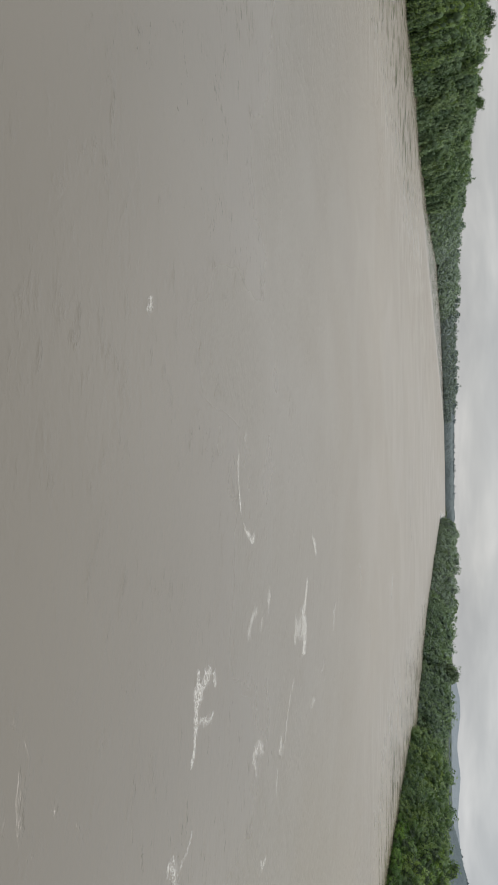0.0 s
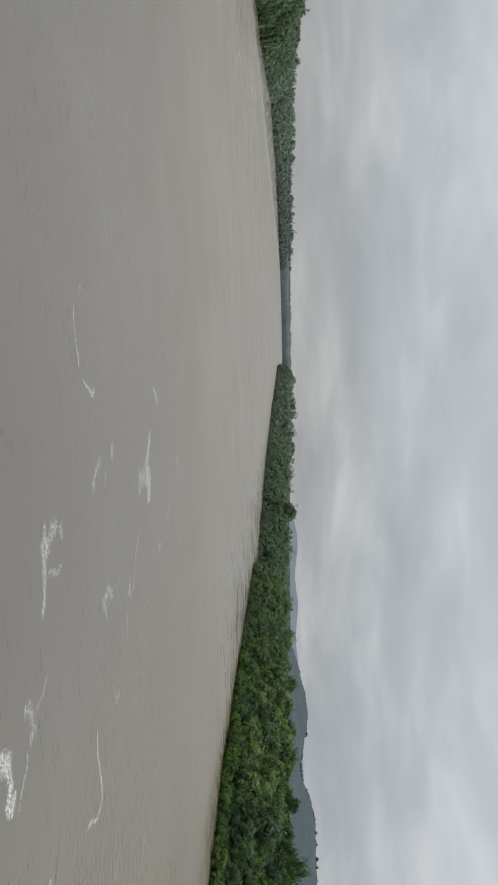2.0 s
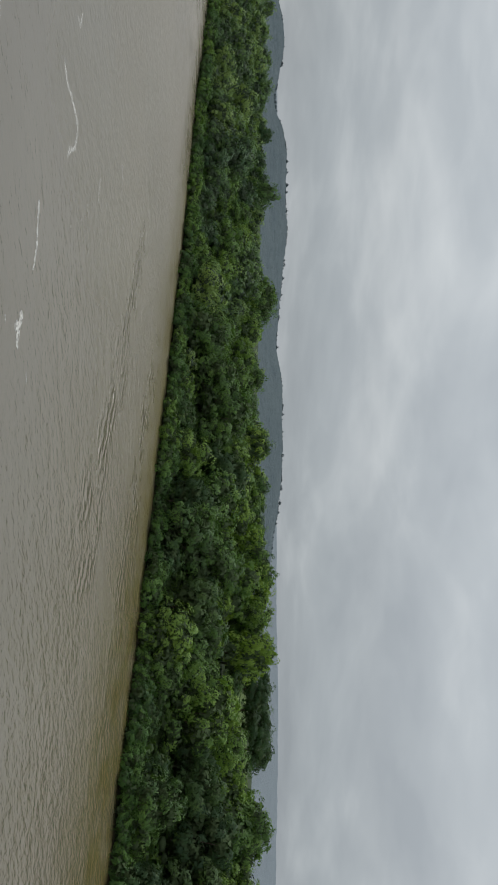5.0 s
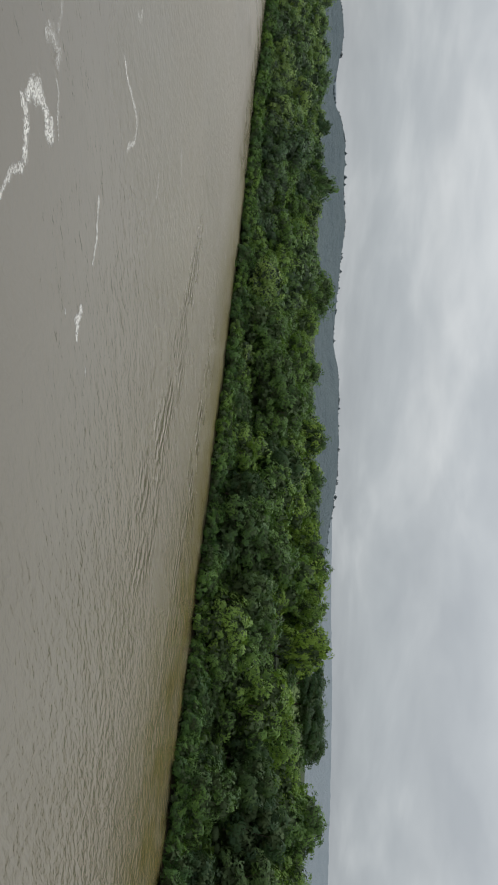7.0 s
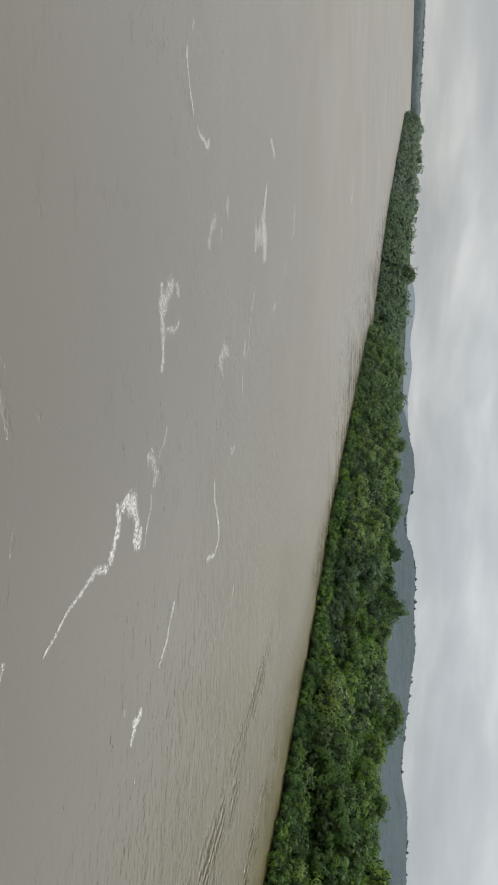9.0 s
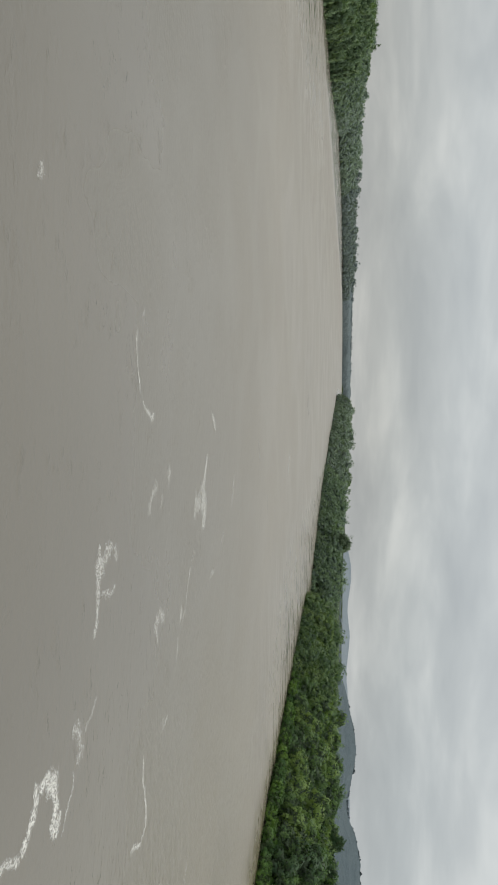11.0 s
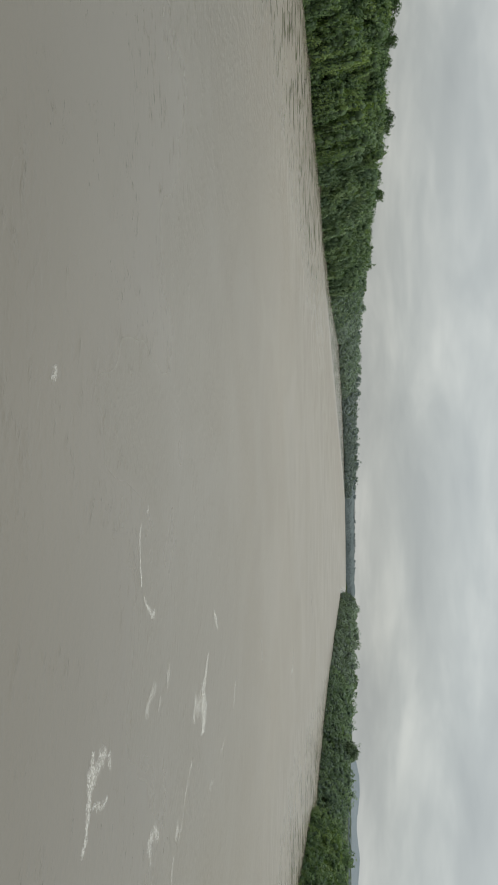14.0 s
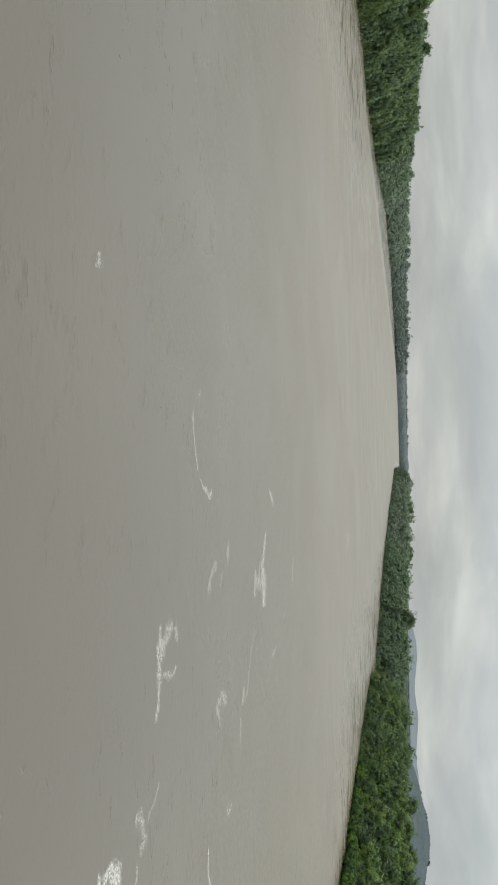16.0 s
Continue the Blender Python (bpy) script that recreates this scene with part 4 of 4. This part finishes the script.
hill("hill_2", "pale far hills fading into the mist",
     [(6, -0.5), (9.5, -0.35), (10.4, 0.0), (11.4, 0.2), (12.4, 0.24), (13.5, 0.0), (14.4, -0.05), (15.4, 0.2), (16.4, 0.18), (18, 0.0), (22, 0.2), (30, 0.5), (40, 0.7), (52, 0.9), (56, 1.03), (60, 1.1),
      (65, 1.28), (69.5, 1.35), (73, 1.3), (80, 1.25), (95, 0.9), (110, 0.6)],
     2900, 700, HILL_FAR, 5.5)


# ---------------------------------------------------------------- driftwood at the water's edge
def driftwood(x, y, turn, seed, length=2.4):
    """A dead branch caught in the shallows: a bent, tapered limb that rises from the water, with broken side shoots."""
    rng = np.random.default_rng(seed)
    bm = bmesh.new()
    spine = [Vector((-0.55, 0, -0.25)), Vector((-0.2, 0.06, 0.16)), Vector((0.12, -0.05, 0.34)), Vector((0.42, 0.04, 0.62))]
    spine = [q * length for q in spine]
    tube(bm, spine, [0.16, 0.13, 0.10, 0.04], 7)
    for i in (1, 2):
        tip = spine[i] + Vector((rng.uniform(-0.2, 0.2), rng.uniform(-0.35, 0.35), rng.uniform(0.12, 0.35))) * length
        tube(bm, [spine[i], spine[i].lerp(tip, 0.55) + Vector((0, 0, 0.08)), tip], [0.08, 0.06, 0.02], 5)
    me = bpy.data.meshes.new("driftwood")
    bm.to_mesh(me)
    bm.free()
    me.materials.append(BARK)
    ob = tagged(new("driftwood", me), "dead grey-brown branch stuck in the shallows by the bank", "driftwood", "dead branches along the waterline")
    ob.matrix_basis = pose(x, y, 0, 0, 0, turn)


driftwood(59.0, 415.0, 70, 5, 2.8)
driftwood(78.2, 331.0, 100, 6, 2.4)
driftwood(75.4, 294.0, 40, 7, 2.0)


# ---------------------------------------------------------------- foam on the river
def foam(line, widths, density, opacity, seed):
    """A drifting scum of foam along a line; its UV holds how opaque and how thick the film is."""
    pts = np.array(line, float)
    seg = np.linalg.norm(np.diff(pts, axis=0), axis=1)
    cum = np.concatenate([[0], np.cumsum(seg)])
    n = max(10, int(cum[-1] / 0.2))
    cols = (-1.0, -0.7, -0.35, 0.0, 0.35, 0.7, 1.0)
    verts, faces, thick = [], [], []
    z = 0.006 + 0.0015 * (seed % 12)
    for i in range(n + 1):
        t = cum[-1] * i / n
        x, y = np.interp(t, cum, pts[:, 0]), np.interp(t, cum, pts[:, 1])
        x2, y2 = np.interp(min(t + 0.4, cum[-1]), cum, pts[:, 0]), np.interp(min(t + 0.4, cum[-1]), cum, pts[:, 1])
        x1, y1 = np.interp(max(t - 0.4, 0), cum, pts[:, 0]), np.interp(max(t - 0.4, 0), cum, pts[:, 1])
        d = np.array((x2 - x1, y2 - y1))
        d /= np.linalg.norm(d) + 1e-6
        w = float(np.interp(t, np.linspace(0, cum[-1], len(widths)), widths)) * 1.6
        sway = w * (0.45 * wiggle(x, y, 1.6, seed) + 0.25 * wiggle(x, y, 0.6, seed + 2))
        w *= 1.0 + 0.6 * wiggle(x, y, 1.1, seed + 5)
        end = min(1.0, 9 * min(i, n - i) / n)
        for c in cols:
            o = c * w + sway
            verts.append((x - d[1] * o, y + d[0] * o, z))
            thick.append((opacity, (0.5 * (1 - abs(c)) - 0.2) * end - 0.25 * (1 - end) + density))
    k = len(cols)
    for i in range(n):
        for j in range(k - 1):
            a = i * k + j
            faces.append((a, a + 1, a + k + 1, a + k))
    ob = mesh_object("foam_patch", verts, faces, FOAM)
    layer = ob.data.uv_layers.new(name="UVMap")
    for loop in ob.data.loops:
        layer.data[loop.index].uv = thick[loop.vertex_index]
    return tagged(ob, "patch of off-white foam drifting on the river", "foam", "foam patches on the river", "stuff")


# a hooked streak with a long tail, torn patches, a plume, and thin shreds: line, widths, density, opacity
foam([(18.9, 39.0), (20.3, 38.9), (21.2, 37.9), (21.9, 36.8)], (0.35, 0.5, 0.32, 0.4), 0.16, 0.75, 100)
foam([(20.1, 39.2), (19.7, 40.1), (20.4, 41.6), (21.8, 41.8), (22.7, 41.4), (23.6, 41.9)], (0.45, 0.6, 0.5, 0.4, 0.45, 0.3), 0.18, 0.75, 101)
foam([(22.4, 42.7), (22.9, 42.0), (23.5, 41.6)], (0.2, 0.4, 0.2), 0.14, 0.70, 102)
foam([(21.5, 37.6), (21.8, 36.6), (21.2, 35.0), (21.3, 33.2), (21.2, 31.2), (21.5, 30.2), (21.6, 29.1), (21.9, 27.7)], (0.42, 0.3, 0.22, 0.18, 0.14, 0.12, 0.06), 0.10, 0.60, 103)
foam([(18.3, 44.4), (19.5, 45.5), (20.5, 46.0), (20.8, 44.7)], (0.8, 1.2, 0.8, 0.5), 0.02, 0.40, 104)
foam([(20.8, 44.7), (22.0, 44.5), (23.0, 43.4), (24.1, 42.5)], (0.35, 0.25, 0.2, 0.15), 0.08, 0.40, 105)
foam([(19.8, 46.3), (19.3, 47.8), (18.1, 49.0)], (0.5, 0.4, 0.3), 0.00, 0.25, 106)
foam([(9.0, 49.6), (9.7, 49.4), (10.6, 49.3)], (0.5, 0.6, 0.5), 0.12, 0.42, 107)
foam([(9.3, 52.4), (10.0, 51.2), (11.0, 49.7)], (0.6, 0.5, 0.6), 0.12, 0.42, 108)
foam([(9.9, 49.9), (11.5, 49.3), (12.6, 49.1), (13.7, 48.8), (15.0, 48.2)], (0.65, 0.75, 0.45, 0.4, 0.15), 0.16, 0.48, 109)
foam([(9.6, 53.0), (10.4, 53.3), (11.0, 53.3)], (0.5, 0.55, 0.2), 0.08, 0.38, 110)
foam([(12.1, 49.7), (12.7, 51.6), (12.6, 52.7), (12.3, 53.3)], (0.3, 0.35, 0.3, 0.2), 0.06, 0.38, 111)
foam([(5.9, 88.6), (6.8, 88.2), (8.9, 86.9), (10.2, 85.2)], (0.25, 0.4, 0.55, 0.9), 0.22, 0.50, 112)
foam([(10.0, 85.1), (10.8, 82.4), (11.8, 80.6)], (0.8, 1.3, 0.6), 0.14, 0.40, 113)
foam([(9.6, 85.9), (12.0, 86.6), (14.1, 87.0)], (0.8, 1.4, 0.8), 0.20, 0.55, 114)
foam([(14.5, 81.8), (15.5, 80.8), (17.2, 78.8), (20.0, 77.0), (21.4, 74.4)], (0.5, 0.4, 0.35, 0.35, 0.3), 0.02, 0.32, 115)
foam([(26.6, 61.1), (28.9, 60.8), (31.4, 61.8), (33.0, 61.8), (33.8, 60.1), (32.4, 56.6)], (0.2, 0.22, 0.3, 0.22, 0.25, 0.4), 0.12, 0.60, 116)
foam([(30.7, 48.5), (31.4, 47.2), (32.7, 45.6), (33.4, 43.4)], (0.25, 0.22, 0.25, 0.15), 0.12, 0.55, 117)
foam([(33.4, 40.2), (33.7, 38.8), (34.4, 37.5)], (0.35, 0.55, 0.3), 0.16, 0.70, 118)
foam([(36.8, 38.1), (37.3, 37.5)], (0.3, 0.25), 0.06, 0.45, 119)
foam([(31.5, 37.4), (31.9, 36.9)], (0.25, 0.2), 0.06, 0.40, 120)
foam([(19.6, 25.4), (20.9, 24.0)], (0.2, 0.15), 0.10, 0.50, 121)
foam([(18.0, 64.4), (18.4, 66.6), (18.6, 68.3)], (0.6, 0.8, 0.5), 0.04, 0.42, 122)
foam([(20.2, 65.6), (18.7, 65.1), (17.6, 64.2)], (0.4, 0.7, 0.4), 0.04, 0.42, 123)
foam([(19.1, 75.1), (20.1, 75.3), (20.7, 74.3)], (0.35, 0.6, 0.4), 0.08, 0.50, 124)
foam([(21.4, 73.6), (23.0, 73.6), (24.2, 73.3)], (0.3, 0.45, 0.3), 0.04, 0.38, 125)
foam([(20.1, 91.0), (19.9, 92.6), (19.5, 94.3)], (0.5, 0.8, 0.4), 0.00, 0.35, 126)
foam([(9.9, 110.5), (12.3, 109.1), (14.6, 108.0)], (0.5, 0.9, 0.5), 0.02, 0.38, 127)
foam([(16.6, 101.8), (17.8, 98.6)], (0.5, 0.4), 0.02, 0.30, 128)
foam([(6.2, 70.0), (7.0, 68.6)], (0.6, 0.7), 0.08, 0.42, 129)
foam([(7.0, 65.4), (7.6, 63.6), (8.4, 62.4), (9.4, 62.2)], (0.5, 0.6, 0.5, 0.8), 0.04, 0.38, 130)
foam([(7.9, 67.2), (9.2, 65.8)], (0.4, 0.4), 0.00, 0.30, 131)
foam([(26.7, 67.7), (27.8, 67.9), (27.8, 68.6), (27.5, 69.8)], (0.2, 0.3, 0.25, 0.2), 0.08, 0.42, 132)
foam([(45.4, 80.0), (46.3, 78.4), (48.3, 76.1)], (0.3, 0.35, 0.3), 0.02, 0.30, 133)
foam([(40.6, 67.6), (42.0, 64.3)], (0.25, 0.25), 0.02, 0.35, 134)
foam([(-4.9, 58.6), (-3.6, 58.2), (-1.6, 58.8), (0.1, 59.6)], (0.24, 0.12, 0.2, 0.14), 0.12, 0.60, 135)
foam([(0.2, 59.9), (1.0, 61.2), (1.7, 62.9), (1.2, 64.0)], (0.15, 0.3, 0.3, 0.3), 0.12, 0.55, 136)
foam([(-5.6, 59.8), (-6.3, 60.6)], (0.4, 0.3), 0.02, 0.32, 137)
foam([(1.9, 91.0), (3.0, 93.0), (4.0, 94.2)], (0.5, 0.8, 0.4), 0.10, 0.50, 138)
foam([(6.6, 138.6), (8.3, 140.3), (11.5, 143.0)], (0.7, 0.9, 0.6), 0.00, 0.30, 139)
foam([(18.0, 156.5), (22.4, 158.0)], (0.9, 0.7), 0.00, 0.28, 140)
foam([(13.6, 217.0), (17.0, 213.0), (20.0, 209.0)], (1.4, 1.6, 0.9), 0.08, 0.42, 141)
foam([(0.0, 311.0), (3.1, 303.2)], (2.4, 2.0), 0.04, 0.40, 142)
foam([(4.2, 318.0), (6.5, 311.0)], (2.0, 1.6), 0.02, 0.32, 143)
foam([(-11.3, 39.5), (-10.8, 39.9), (-10.2, 39.2)], (0.3, 0.45, 0.3), 0.06, 0.40, 144)
